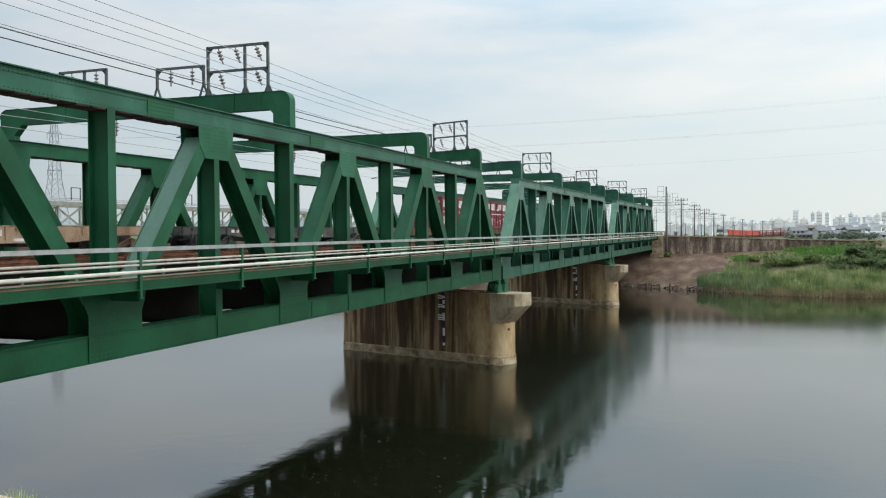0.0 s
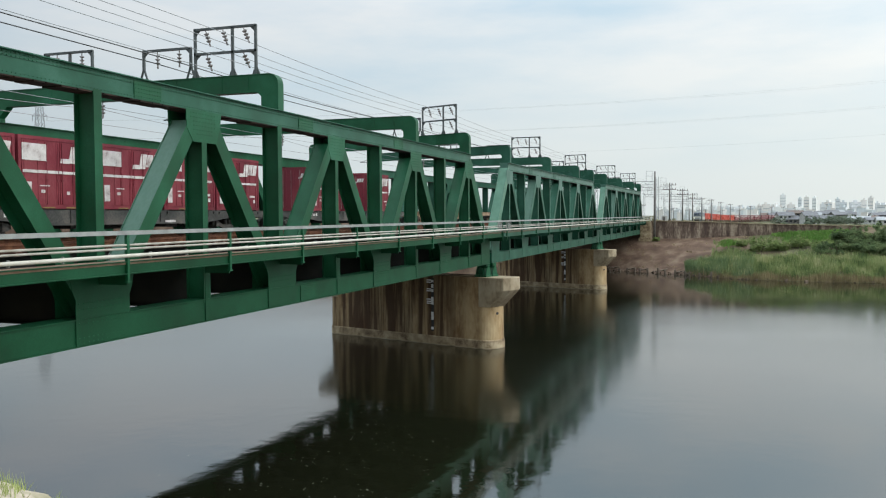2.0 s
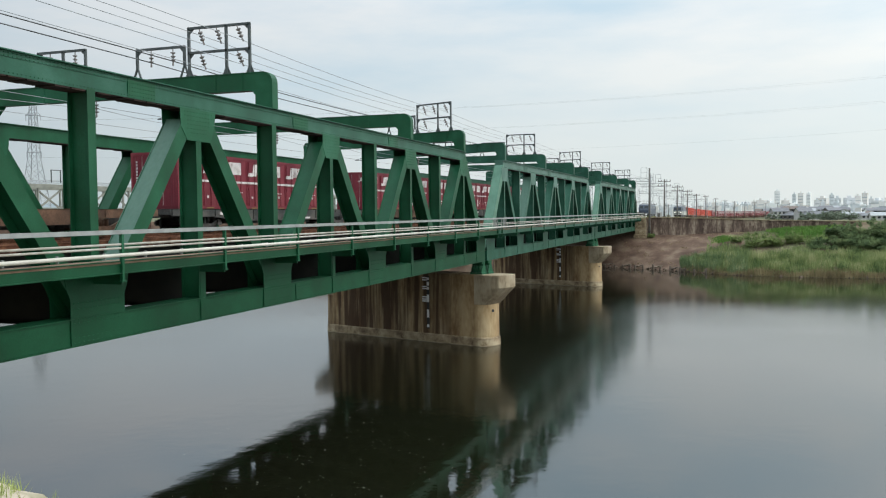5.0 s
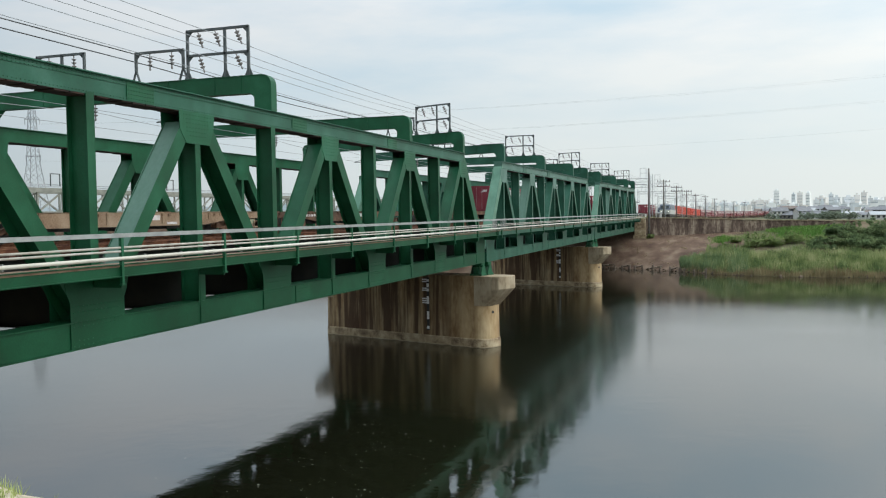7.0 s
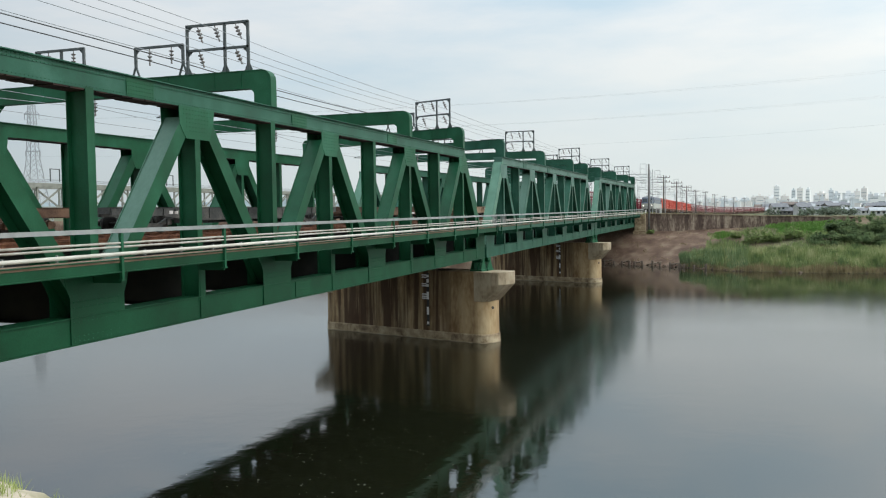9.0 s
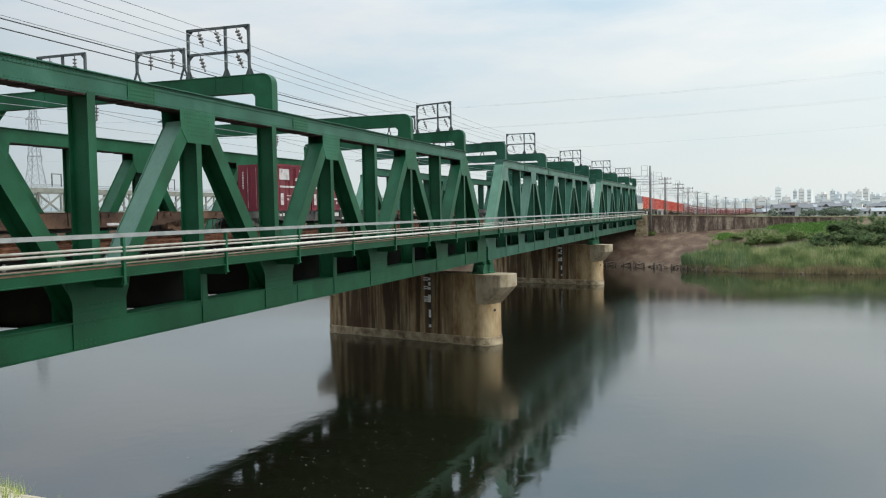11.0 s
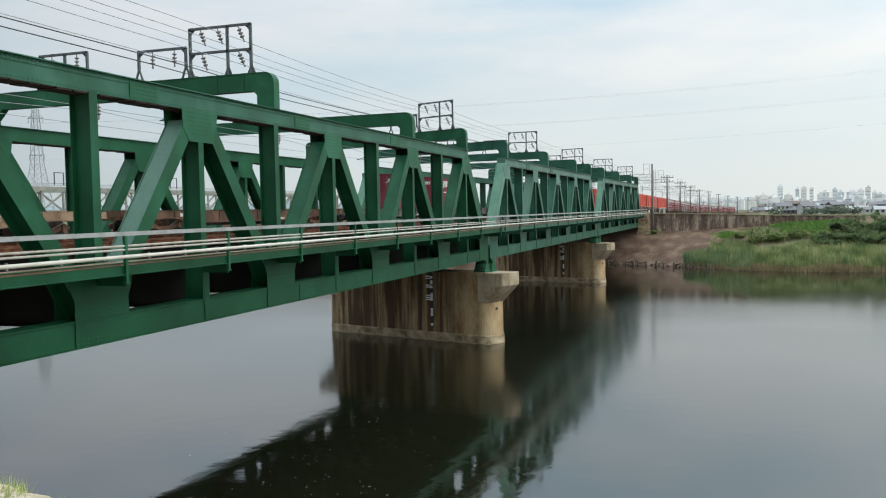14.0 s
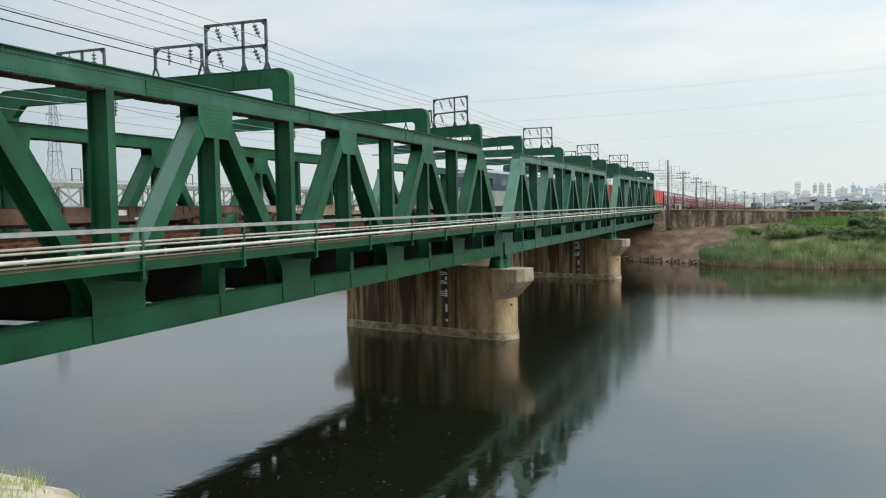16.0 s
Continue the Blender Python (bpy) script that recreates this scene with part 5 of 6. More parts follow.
def build_overhead():
    for o in ORIGINS:
        for k, sl in ((4, False), (9, True)):
            build_frame(o, k, (-3.57, -1.92, -0.92), (15.45,), 16.38, "dark steel frame with insulator strings on the green portal", ((-3.1, 16.36, 0.35), (-2.35, 16.36, 0.35), (-1.45, 16.36, 0.45), (-3.05, 15.43, 0.35), (-1.45, 15.43, 0.45)), sl)
            build_frame(o, k, (-5.95, -3.78), (), 15.72, "small dark steel frame with two insulators on the portal", ((-5.3, 15.70, 0.0), (-4.3, 15.70, 0.0)), sl)
            build_frame(o, k, (-10.8, -9.55, -8.44), (), 15.92, "small dark steel frame with insulators on the portal", ((-10.2, 15.9, 0.0), (-8.95, 15.9, 0.0)), sl)
    stops = [(n, k) for n in range(3) for k in (4, 9)]
    lines = [(-2.9, 15.75, 0.012, WIRE_PALE), (-2.12, 15.75, 0.012, WIRE_PALE), (-1.15, 15.75, 0.012, WIRE_PALE), (-2.85, 14.85, 0.012, WIRE_PALE), (-1.15, 14.85, 0.012, WIRE_PALE),
             (-5.3, 15.20, 0.022, WIRE), (-4.3, 15.20, 0.022, WIRE), (-10.2, 15.26, 0.014, WIRE), (-8.95, 15.26, 0.014, WIRE_PALE)]
    for x, z, r, mat in lines:
        pts = [(x, -20.0, z + 0.75)] + [span_point(n, k, x, z) for n, k in stops]
        for y in (200, 255, 310, 365):
            tx, ty, a = track(y, x)
            pts.append((tx, ty, z + 0.5 + rail_z(y) - Z_RAIL))
        wire(sagging(pts, 0.16), r, mat, "feeder wire strung over the bridge portals")
    for tc in (TRACK_A, TRACK_B):
        for z, sag, r in ((13.55, 0.22, 0.012), (12.95, 0.0, 0.010)):
            pts = [(tc, -16.0, z)] + [span_point(n, k, tc, z) for n in range(3) for k in (1, 4, 7, 9)]
            for y in (200, 255, 310, 365):
                tx, ty, a = track(y, tc)
                pts.append((tx, ty, z + rail_z(y) - Z_RAIL))
            wire(sagging(pts, sag), r, WIRE_PALE, "catenary wire above the track")
        for n in range(3):
            for k in (1, 4, 7, 9):
                x, y, z = span_point(n, k, tc, 13.84)
                h = new("wire_hanger")
                h.matrix_basis = pose(x, y + (-tc * PANEL / WIDTH if k in (1, 9) else 0), 0)
                bm = bmesh.new(); insulator_string(bm, (0, 0, 13.86), 0.0); part("insulator", bm, PORCELAIN, h)
                bm = bmesh.new(); beam(bm, (0, 0, 13.22), (-0.9, 0, 13.0), 0.03, 0.03, side=(0, 1, 0)); beam(bm, (-0.9, 0, 13.0), (0, 0, 12.96), 0.03, 0.03, side=(0, 1, 0)); part("steady_arm", bm, FRAME_STEEL, h)
                tagged(h, "porcelain insulator and steady arm under the portal", "insulator", "hangers of the overhead line")
    # power line between two tall towers
    for fr, arm in ((0.66, 1), (0.8, 1), (0.93, 1), (0.8, -1), (0.93, -1)):
        a = Vector((-220, 243, 0)) + Vector((arm * 2.44, arm * 0.89, 49 * fr - 1.8))
        b = Vector((250, 470, 0)) + Vector((arm * 4.8, arm * 1.74, 96 * fr - 1.8))
        wire(sagging([a, b], 9, 20), 0.018, WIRE_PALE, "distant power line strung between two towers", "power_line")

# ---------------------------------------------------------------- near bank
def near_height(x, y):
    edge = float(np.interp(x, (-60, -2, 6, 7.5, 8.7, 9.6, 11, 14, 20, 60), (5, 6.5, 8.2, 8.05, 7.7, 6.9, 5.6, 4.0, 3.2, 2.0)))
    d = y - edge
    if d > 0:
        return 6.0 - d * 1.25
    return min(7.4, 6.0 + 0.28 * -d) + 0.05 * noise.noise(Vector((x, y, 0)))

def build_near_bank():
    bm = bmesh.new()
    xs = np.concatenate([np.linspace(-60, 4, 20), np.arange(4.3, 14, 0.3), np.linspace(14.5, 70, 16)])
    ys = np.concatenate([np.linspace(-60, 2, 14), np.arange(2.3, 10, 0.3), np.linspace(10.4, 15, 8)])
    grid = [[bm.verts.new((x, y, near_height(x, y))) for x in xs] for y in ys]
    for a, b in zip(grid, grid[1:]):
        for j in range(len(xs) - 1):
            bm.faces.new((a[j], a[j + 1], b[j + 1], b[j])).smooth = True
    tagged(part("bank", bm, material("pale_stony_bank", [(0.20, 0.19, 0.10), (0.34, 0.29, 0.20), (0.46, 0.38, 0.29)], 0.95, scale=2.2, fine=12, bump=0.6)), "pale stony near river bank with weeds", "bank", kind="structure")
    rng = random.Random(6)
    verts, faces = [], []
    for i in range(2600):
        x, y = rng.uniform(6.2, 9.9), rng.uniform(6.0, 8.3)
        z = near_height(x, y)
        if y > 8.3 or noise.noise(Vector((x * 2.2, y * 2.2, 1))) < 0.0:
            continue
        h, w = rng.uniform(0.05, 0.2), 0.006
        a = rng.uniform(0, 3.14)
        lx, ly = rng.uniform(-0.08, 0.08), rng.uniform(-0.08, 0.08)
        b = len(verts)
        verts += [(x - w * math.cos(a), y - w * math.sin(a), z - 0.02), (x + w * math.cos(a), y + w * math.sin(a), z - 0.02), (x + lx, y + ly, z + h)]
        faces.append((b, b + 1, b + 2))
    me = bpy.data.meshes.new("weeds"); me.from_pydata(verts, [], faces)
    stuff("weeds", me, material("yellow_green_weed", [(0.22, 0.28, 0.07), (0.34, 0.38, 0.13)], 0.7, scale=1.5, bump=0), "yellow-green weeds on the near bank")
    # abutment under the bridge's near end
    ab = new("bridge_abutment")
    bm = bmesh.new(); prism(bm, [(1.5, 9.6, -1), (1.5, 2, -1), (-16, 6.0, -1), (-16, 14.2, -1)], (0, 0, 6.6)); part("seat", bm, CAP_CONCRETE, ab, bevel=0.05)
    bm = bmesh.new(); prism(bm, [(1.4, 8.2, 5.6), (1.4, 2, 5.6), (-16, 6.0, 5.6), (-16, 12.6, 5.6)], (0, 0, 2.4)); part("back_wall", bm, CAP_CONCRETE, ab)
    tagged(ab, "concrete abutment on the near river bank", "abutment")

build_wall()
build_abutment()
build_shore_stones()
build_plants()
for i, (x, y, rx, ry, rz) in enumerate(((33.0, 143, 2.6, 2.2, 1.1), (36.0, 142, 3.4, 2.6, 1.5), (40.0, 142, 3.6, 2.6, 1.8), (31.0, 138, 3.0, 2.0, 0.95), (35.5, 137, 3.2, 2.2, 1.3), (39.5, 137, 3.2, 2.2, 1.4), (44, 142, 3.8, 3, 2.1), (49, 141, 4, 3, 2.0))):
    build_bush(x, y, rx, ry, rz, 40 + i)
for i, (x, y, r) in enumerate(((20.3, 140.6, 2.1), (22.6, 141.0, 1.7), (25.8, 141.5, 1.5), (17.4, 143.5, 0.8), (29.0, 139.5, 1.6), (3.6, 149.0, 0.55))):
    build_bush(x, y, r, r, r * 0.58, 60 + i, SHRUB_LEAF, "light green shrub on the bare bank slope", 0.14, 2600)
build_town()
build_houses()
for i, y in enumerate((194, 227, 261, 303, 350, 391, 427, 461, 496, 528, 562, 597, 632)):
    build_pole(y, 0.3, 8.6 if i < 4 else 9.4, ((0.5, 1.4), (1.5, 1.4)) if i < 3 else ((0.5, 1.1),))
for i in range(9):
    build_pole(181 + 46 * i, -14.0, 8.5, ((0.5, 1.3),))
bm = bmesh.new(); tube(bm, (0, 0, -1), (0, 0, 11.6), 0.19, 10, 0.14)
first_pole = new("utility_pole"); first_pole.matrix_basis = pose(3.35, 149.2, 5.0)
part("shaft", bm, POLE, first_pole)
tagged(first_pole, "tall grey concrete pole in front of the embankment wall", "utility pole", "line poles beside the track")
for y in (178, 205, 255, 310, 365):
    build_gantry(y, -13.0, -0.6, 9.4)
build_cabinet()
build_lattice_bridge()
build_tower(-220, 243, 49)
build_tower(250, 470, 96)
build_hills()
build_overhead()
build_near_bank()

# ---------------------------------------------------------------- track
def build_track(off, label):
    for side in (-0.535, 0.535):
        bm = bmesh.new()
        ys = [-10] + list(np.arange(0, 880, 8.0))
        prof = ((-0.065, 0), (0.065, 0), (0.065, 0.02), (0.012, 0.04), (0.012, 0.11), (0.035, 0.12), (0.035, 0.155), (-0.035, 0.155), (-0.035, 0.12), (-0.012, 0.11), (-0.012, 0.04), (-0.065, 0.02))
        prev = None
        for y in ys:
            x, yy, a = track(y, off + side)
            ring = [bm.verts.new((x + u, yy, rail_z(yy) - 0.155 + v)) for u, v in prof]
            if prev:
                for i in range(len(ring)):
                    j = (i + 1) % len(ring)
                    bm.faces.new((prev[i], prev[j], ring[j], ring[i]))
            prev = ring
        tagged(part("rail", bm, RUST), "rusty steel running rail on sleepers", "rail", "rails of the two tracks")
    bm = bmesh.new()
    for i in range(int(145 / 0.6)):
        y = 9.0 + i * 0.6
        x, yy, a = track(y, off)
        box(bm, (x - 1.25, yy - 0.11, 8.15), (x + 1.25, yy + 0.11, 8.295))
    tagged(part("sleepers", bm, TIMBER), label, "sleepers", kind="stuff")

# ---------------------------------------------------------------- rolling stock
SLOT, WAGON_LEN = 3.85, 20.0

def wagon_frame(bm):
    L = WAGON_LEN / 2
    for sx in (-1, 1):
        # side sill, deeper at the middle
        prism(bm, [(sx * 1.16, -L, 0.78), (sx * 1.16, -L + 3.2, 0.72), (sx * 1.16, -L + 5.2, 0.50), (sx * 1.16, L - 5.2, 0.50), (sx * 1.16, L - 3.2, 0.72), (sx * 1.16, L, 0.78), (sx * 1.16, L, 1.06), (sx * 1.16, -L, 1.06)], (sx * 0.09, 0, 0))
        box(bm, (sx * 1.25 - 0.12, -L, 1.04), (sx * 1.25 + 0.0 if sx > 0 else sx * 1.25 + 0.12, L, 1.07))
    box(bm, (-0.25, -L, 0.7), (0.25, L, 1.0))
    n = 20
    for i in range(n + 1):
        y = -L + 2 * L * i / n
        box(bm, (-1.16, y - 0.06, 0.84), (1.16, y + 0.06, 1.05))
    for i in range(5):
        for e in (-1.7, 1.7):
            y = (i - 2) * SLOT + e
            box(bm, (-1.24, y - 0.14, 1.05), (1.24, y + 0.14, 1.095))
            for sx in (-1.18, 1.06):
                box(bm, (sx, y - 0.05, 0.92), (sx + 0.26 * (1 if sx > 0 else -0.5), y + 0.05, 1.02))
    for sx in (-1, 1):
        # outer ribs and step irons along the sill
        for i in range(9):
            y = -6.8 + i * 1.7
            box(bm, (min(sx * 1.25, sx * 1.29), y - 0.03, 0.60 if abs(y) < 4.8 else 0.76), (max(sx * 1.25, sx * 1.29), y + 0.03, 1.05))
        for y in (-9.3, 9.3):
            for dy in (-0.2, 0.2):
                beam(bm, (sx * 1.24, y + dy, 0.3), (sx * 1.24, y + dy, 0.8), 0.03, 0.03)
            beam(bm, (sx * 1.24, y - 0.2, 0.32), (sx * 1.24, y + 0.2, 0.32), 0.05, 0.03)

def wagon_gear(bm):
    for y, w in ((-2.6, 1.0), (0.2, 1.5), (2.8, 0.8)):
        box(bm, (-0.95, y - w / 2, 0.36), (0.95, y + w / 2, 0.72))
    tube(bm, (-1.0, -4.0, 0.55), (-1.0, 4.2, 0.55), 0.04, 6)
    tube(bm, (0.8, -1.2, 0.5), (0.8, 0.9, 0.5), 0.17, 10)

def bogie_frame(bm):
    for sx in (-1, 1):
        x = sx * 0.86
        prism(bm, [(x, -1.25, 0.52), (x, -0.95, 0.64), (x, -0.4, 0.42), (x, 0.4, 0.42), (x, 0.95, 0.64), (x, 1.25, 0.52), (x, 1.25, 0.38), (x, 0.8, 0.38), (x, 0.4, 0.24), (x, -0.4, 0.24), (x, -0.8, 0.38), (x, -1.25, 0.38)], (sx * 0.12, 0, 0))
        for y in (-0.95, 0.95):
            box(bm, (min(x, x + sx * 0.2), y - 0.13, 0.33), (max(x, x + sx * 0.2), y + 0.13, 0.58))
        for y in (-0.15, 0.15):
            tube(bm, (x + sx * 0.06, y, 0.42), (x + sx * 0.06, y, 0.70), 0.08, 8)
    box(bm, (-0.9, -0.2, 0.4), (0.9, 0.2, 0.68))

def wheelset(bm):
    for sx in (-1, 1):
        tube(bm, (sx * 0.50, 0, 0), (sx * 0.62, 0, 0), 0.43, 16)
    tube(bm, (-0.9, 0, 0), (0.9, 0, 0), 0.07, 8)

def coupler(bm):
    box(bm, (-0.12, -0.5, 0.76), (0.12, 0.1, 0.98))
    box(bm, (-0.2, -0.62, 0.72), (0.2, -0.45, 1.02))

def build_wagon(paint, tint):
    w = new("container_wagon")
    part("frame", mesh(wagon_frame), paint, w)
    part("brake_gear", mesh(wagon_gear), DARK_STEEL, w)
    wheel_me = mesh_of("wheelset", mesh(wheelset), DARK_STEEL)
    bog_me = mesh_of("bogie", mesh(bogie_frame), WAGON if paint == WAGON_TAN else paint)
    for y in (-7.1, 7.1):
        b = part("bogie", bog_me, WAGON, w, m=pose(0, y, 0))
        for e in (-0.95, 0.95):
            part("wheelset", wheel_me, WAGON, b, m=pose(0, e, 0.43))
    cme = mesh_of("coupler", mesh(coupler), DARK_STEEL)
    part("coupler", cme, WAGON, w, m=pose(0, -WAGON_LEN / 2, 0))
    part("coupler", cme, WAGON, w, m=pose(0, WAGON_LEN / 2, 0, 0, 0, 180))
    bm = bmesh.new()
    for sx in (1.256, -1.262):
        for i in range(4):
            box(bm, (sx, -6.4 + 0.36 * i, 0.80), (sx + 0.006, -6.15 + 0.36 * i, 0.94))
        box(bm, (sx, 2.0, 0.56), (sx + 0.006, 2.7, 0.66)); box(bm, (sx, 1.0, 0.74), (sx + 0.006, 1.55, 0.95))
    tagged(part("marking", bm, WHITE, w, "worn white markings"), kind="stuff")
    return tagged(w, tint + " container flat wagon with two bogies on the rails", "freight wagon")

CL, CW, CH = 3.715 / 2, 2.45 / 2, 2.5

def container_shell(bm):
    box(bm, (-CW + 0.03, -CL + 0.03, 0.10), (CW - 0.03, CL - 0.03, CH - 0.03))

def corner_post(bm, sx, sy):
    x0, y0 = sx * CW, sy * CL
    box(bm, (min(x0, x0 - sx * 0.11), min(y0, y0 - sy * 0.11), 0.12), (max(x0, x0 - sx * 0.11), max(y0, y0 - sy * 0.11), CH - 0.12))

def top_frame(bm):
    rings = []
    for w, h in ((CW, CL), (CW - 0.07, CL - 0.07)):
        for z in (CH - 0.12, CH):
            rings.append([bm.verts.new((a * w, b * h, z)) for a, b in ((-1, -1), (1, -1), (1, 1), (-1, 1))])
    for i in range(4):
        j = (i + 1) % 4
        for p, q in ((0, 1), (1, 3), (3, 2), (2, 0)):
            bm.faces.new((rings[p][i], rings[p][j], rings[q][j], rings[q][i]))

def end_wall(bm, sy):
    """One corrugated sheet."""
    out, inner = sy * (CL - 0.005), sy * (CL - 0.03)
    line = [(-CW + 0.11, inner)]
    inner = sy * (CL - 0.018)
    for i in range(5):
        x = -CW + 0.30 + i * (2 * CW - 0.6) / 4
        line += [(x - 0.07, inner), (x - 0.045, out), (x + 0.045, out), (x + 0.07, inner)]
    line.append((CW - 0.11, inner))
    back = sy * (CL - 0.05)
    prism(bm, [(x, y, 0.13) for x, y in line] + [(CW - 0.11, back, 0.13), (-CW + 0.11, back, 0.13)], (0, 0, CH - 0.27))

def container_door(bm, sx, y0, y1):
    x = sx * (CW - 0.03)
    box(bm, (min(x, x + sx * 0.02), y0, 0.16), (max(x, x + sx * 0.02), y1, CH - 0.14))
    for y in (y0 + 0.10, (y0 + y1) / 2 - 0.14, (y0 + y1) / 2 + 0.2, y1 - 0.12):
        box(bm, (min(x, x + sx * 0.036), y - 0.025, 0.18), (max(x, x + sx * 0.036), y + 0.025, CH - 0.16))

def bars(sx):
    tubes = bmesh.new()
    for y in (-0.62, -0.1, 0.1, 0.62):
        tube(tubes, (sx * (CW + 0.008), y, 0.15), (sx * (CW + 0.008), y, CH - 0.2), 0.018, 6)
        box(tubes, (sx * (CW + 0.008) - 0.02, y - 0.05, 0.95), (sx * (CW + 0.008) + 0.02, y + 0.05, 1.03))
    return tubes

def container_marks(bm, sx):
    """Plain white shapes: a name board, a slanted emblem, a stripe, small plates."""
    x = sx * (CW + 0.012)
    def quad(y0, z0, y1, z1, lean=0.0):
        # y runs with the reading direction
        d = sx
        pts = [(x, d * y0, z0), (x, d * y1, z0), (x, d * (y1 + lean), z1), (x, d * (y0 + lean), z1)]
        prism(bm, pts, (sx * 0.006, 0, 0))
    quad(-1.72, 1.66, -0.64, 2.24)
    # emblem: three slanted blocks and a lower tab
    quad(0.0, 1.62, 0.44, 1.79, 0.04); quad(0.40, 1.64, 0.78, 2.24, 0.15); quad(0.84, 1.73, 1.18, 2.24, 0.13); quad(1.24, 1.73, 1.56, 2.24, 0.13)
    quad(-1.70, 1.235, 1.60, 1.335)
    quad(-1.62, 0.30, -1.32, 0.92); quad(0.98, 0.62, 1.45, 0.72); quad(-0.9, 0.55, -0.72, 0.66); quad(1.3, 0.36, 1.46, 0.52)
    quad(0.3, 0.5, 0.44, 0.62); quad(-0.95, 0.78, -0.5, 0.82)

def end_marks(bm):
    y = -CL - 0.012
    for i in range(7):
        box(bm, (-CW + 0.28, y, 1.20 + i * 0.14), (-CW + 0.36, y + 0.006, 1.29 + i * 0.14))
    for x, z0, z1, w in ((0.42, 1.84, 1.94, 0.16), (0.57, 1.90, 2.14, 0.13), (0.73, 1.90, 2.14, 0.13), (0.89, 1.90, 2.14, 0.13)):
        prism(bm, [(x - w / 2, y, z0), (x + w / 2, y, z0), (x + w / 2 + 0.06, y, z1), (x - w / 2 + 0.06, y, z1)], (0, 0.006, 0))

def build_container(paint, label, marked=True):
    c = new("freight_container")
    part("shell", mesh(container_shell), paint, c)
    part("base_frame", mesh(box, (-CW, -CL, 0.0), (CW, CL, 0.12)), paint, c)
    part("top_frame", mesh(top_frame), paint, c)
    part("roof", mesh(box, (-CW + 0.08, -CL + 0.08, CH - 0.028), (CW - 0.08, CL - 0.08, CH - 0.006)), paint, c)
    for sy in (-1, 1):
        part("end_wall", mesh(end_wall, sy), paint, c)
        for x in (-0.62, -0.1, 0.45):
            part("lock_rod", mesh(tube, (x, sy * (CL + 0.006), 0.16), (x, sy * (CL + 0.006), CH - 0.16), 0.016, 6), ROD, c, "worn pale lock rod")
        for sx in (-1, 1):
            part("corner_post", mesh(corner_post, sx, sy), paint, c)
    for sx in (1, -1):
        door_me = [mesh_of("side_door", mesh(container_door, sx, a, b), paint) for a, b in ((-1.7, -0.02), (0.02, 1.7))]
        for me in door_me:
            part("side_door", me, paint, c)
        part("locking_gear", bars(sx), paint, c)
        if marked:
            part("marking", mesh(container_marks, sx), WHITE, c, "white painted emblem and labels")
    if marked:
        part("end_marking", mesh(end_marks), WHITE, c, "white lettering strip and emblem as plain shapes")
    bm = bmesh.new()
    for y in (-0.55, 0.55):
        for x in (CW - 0.02, -CW - 0.01):
            box(bm, (x, y - 0.28, 0.015), (x + 0.03, y + 0.28, 0.06))
    part("fork_pocket", bm, YELLOW, c, "yellow fork pocket edges")
    return tagged(c, label, "container")

LOCO_BLUE = material("blue_loco_paint", [(0.060, 0.075, 0.11), (0.10, 0.12, 0.16)], 0.4, scale=1, bump=0)
LOCO_WHITE = material("cream_loco_paint", [(0.40, 0.40, 0.37), (0.52, 0.52, 0.48)], 0.45, scale=1, bump=0)
LOCO_GREY = material("grey_loco_roof", [(0.22, 0.23, 0.24), (0.30, 0.31, 0.32)], 0.6, scale=1, bump=0.1)
HEADLAMP = material("lit_headlamp", [(1, 0.95, 0.8), (1, 0.95, 0.8)], 0.3, bump=0)
HEADLAMP.node_tree.nodes["Principled BSDF"].inputs["Emission Color"].default_value = (1.0, 0.93, 0.75, 1)
HEADLAMP.node_tree.nodes["Principled BSDF"].inputs["Emission Strength"].default_value = 3.5

def hull(bm, z0, z1, w0, w1, y_front, y_back, rake0, rake1):
    """A slice of the body: w half widths, rake: how far each end leans back at the slice's bottom and top."""
    c = 0.35
    rings = []
    for z, w, r in ((z0, w0, rake0), (z1, w1, rake1)):
        a, b = y_front + r, y_back - r
        rings.append([bm.verts.new(p) for p in ((-w + c, a, z), (w - c, a, z), (w, a + c * 0.7, z), (w, b - c * 0.7, z), (w - c, b, z), (-w + c, b, z), (-w, b - c * 0.7, z), (-w, a + c * 0.7, z))])
    for i in range(8):
        j = (i + 1) % 8
        bm.faces.new((rings[0][i], rings[0][j], rings[1][j], rings[1][i]))
    bm.faces.new(rings[0][::-1]); bm.faces.new(rings[1])

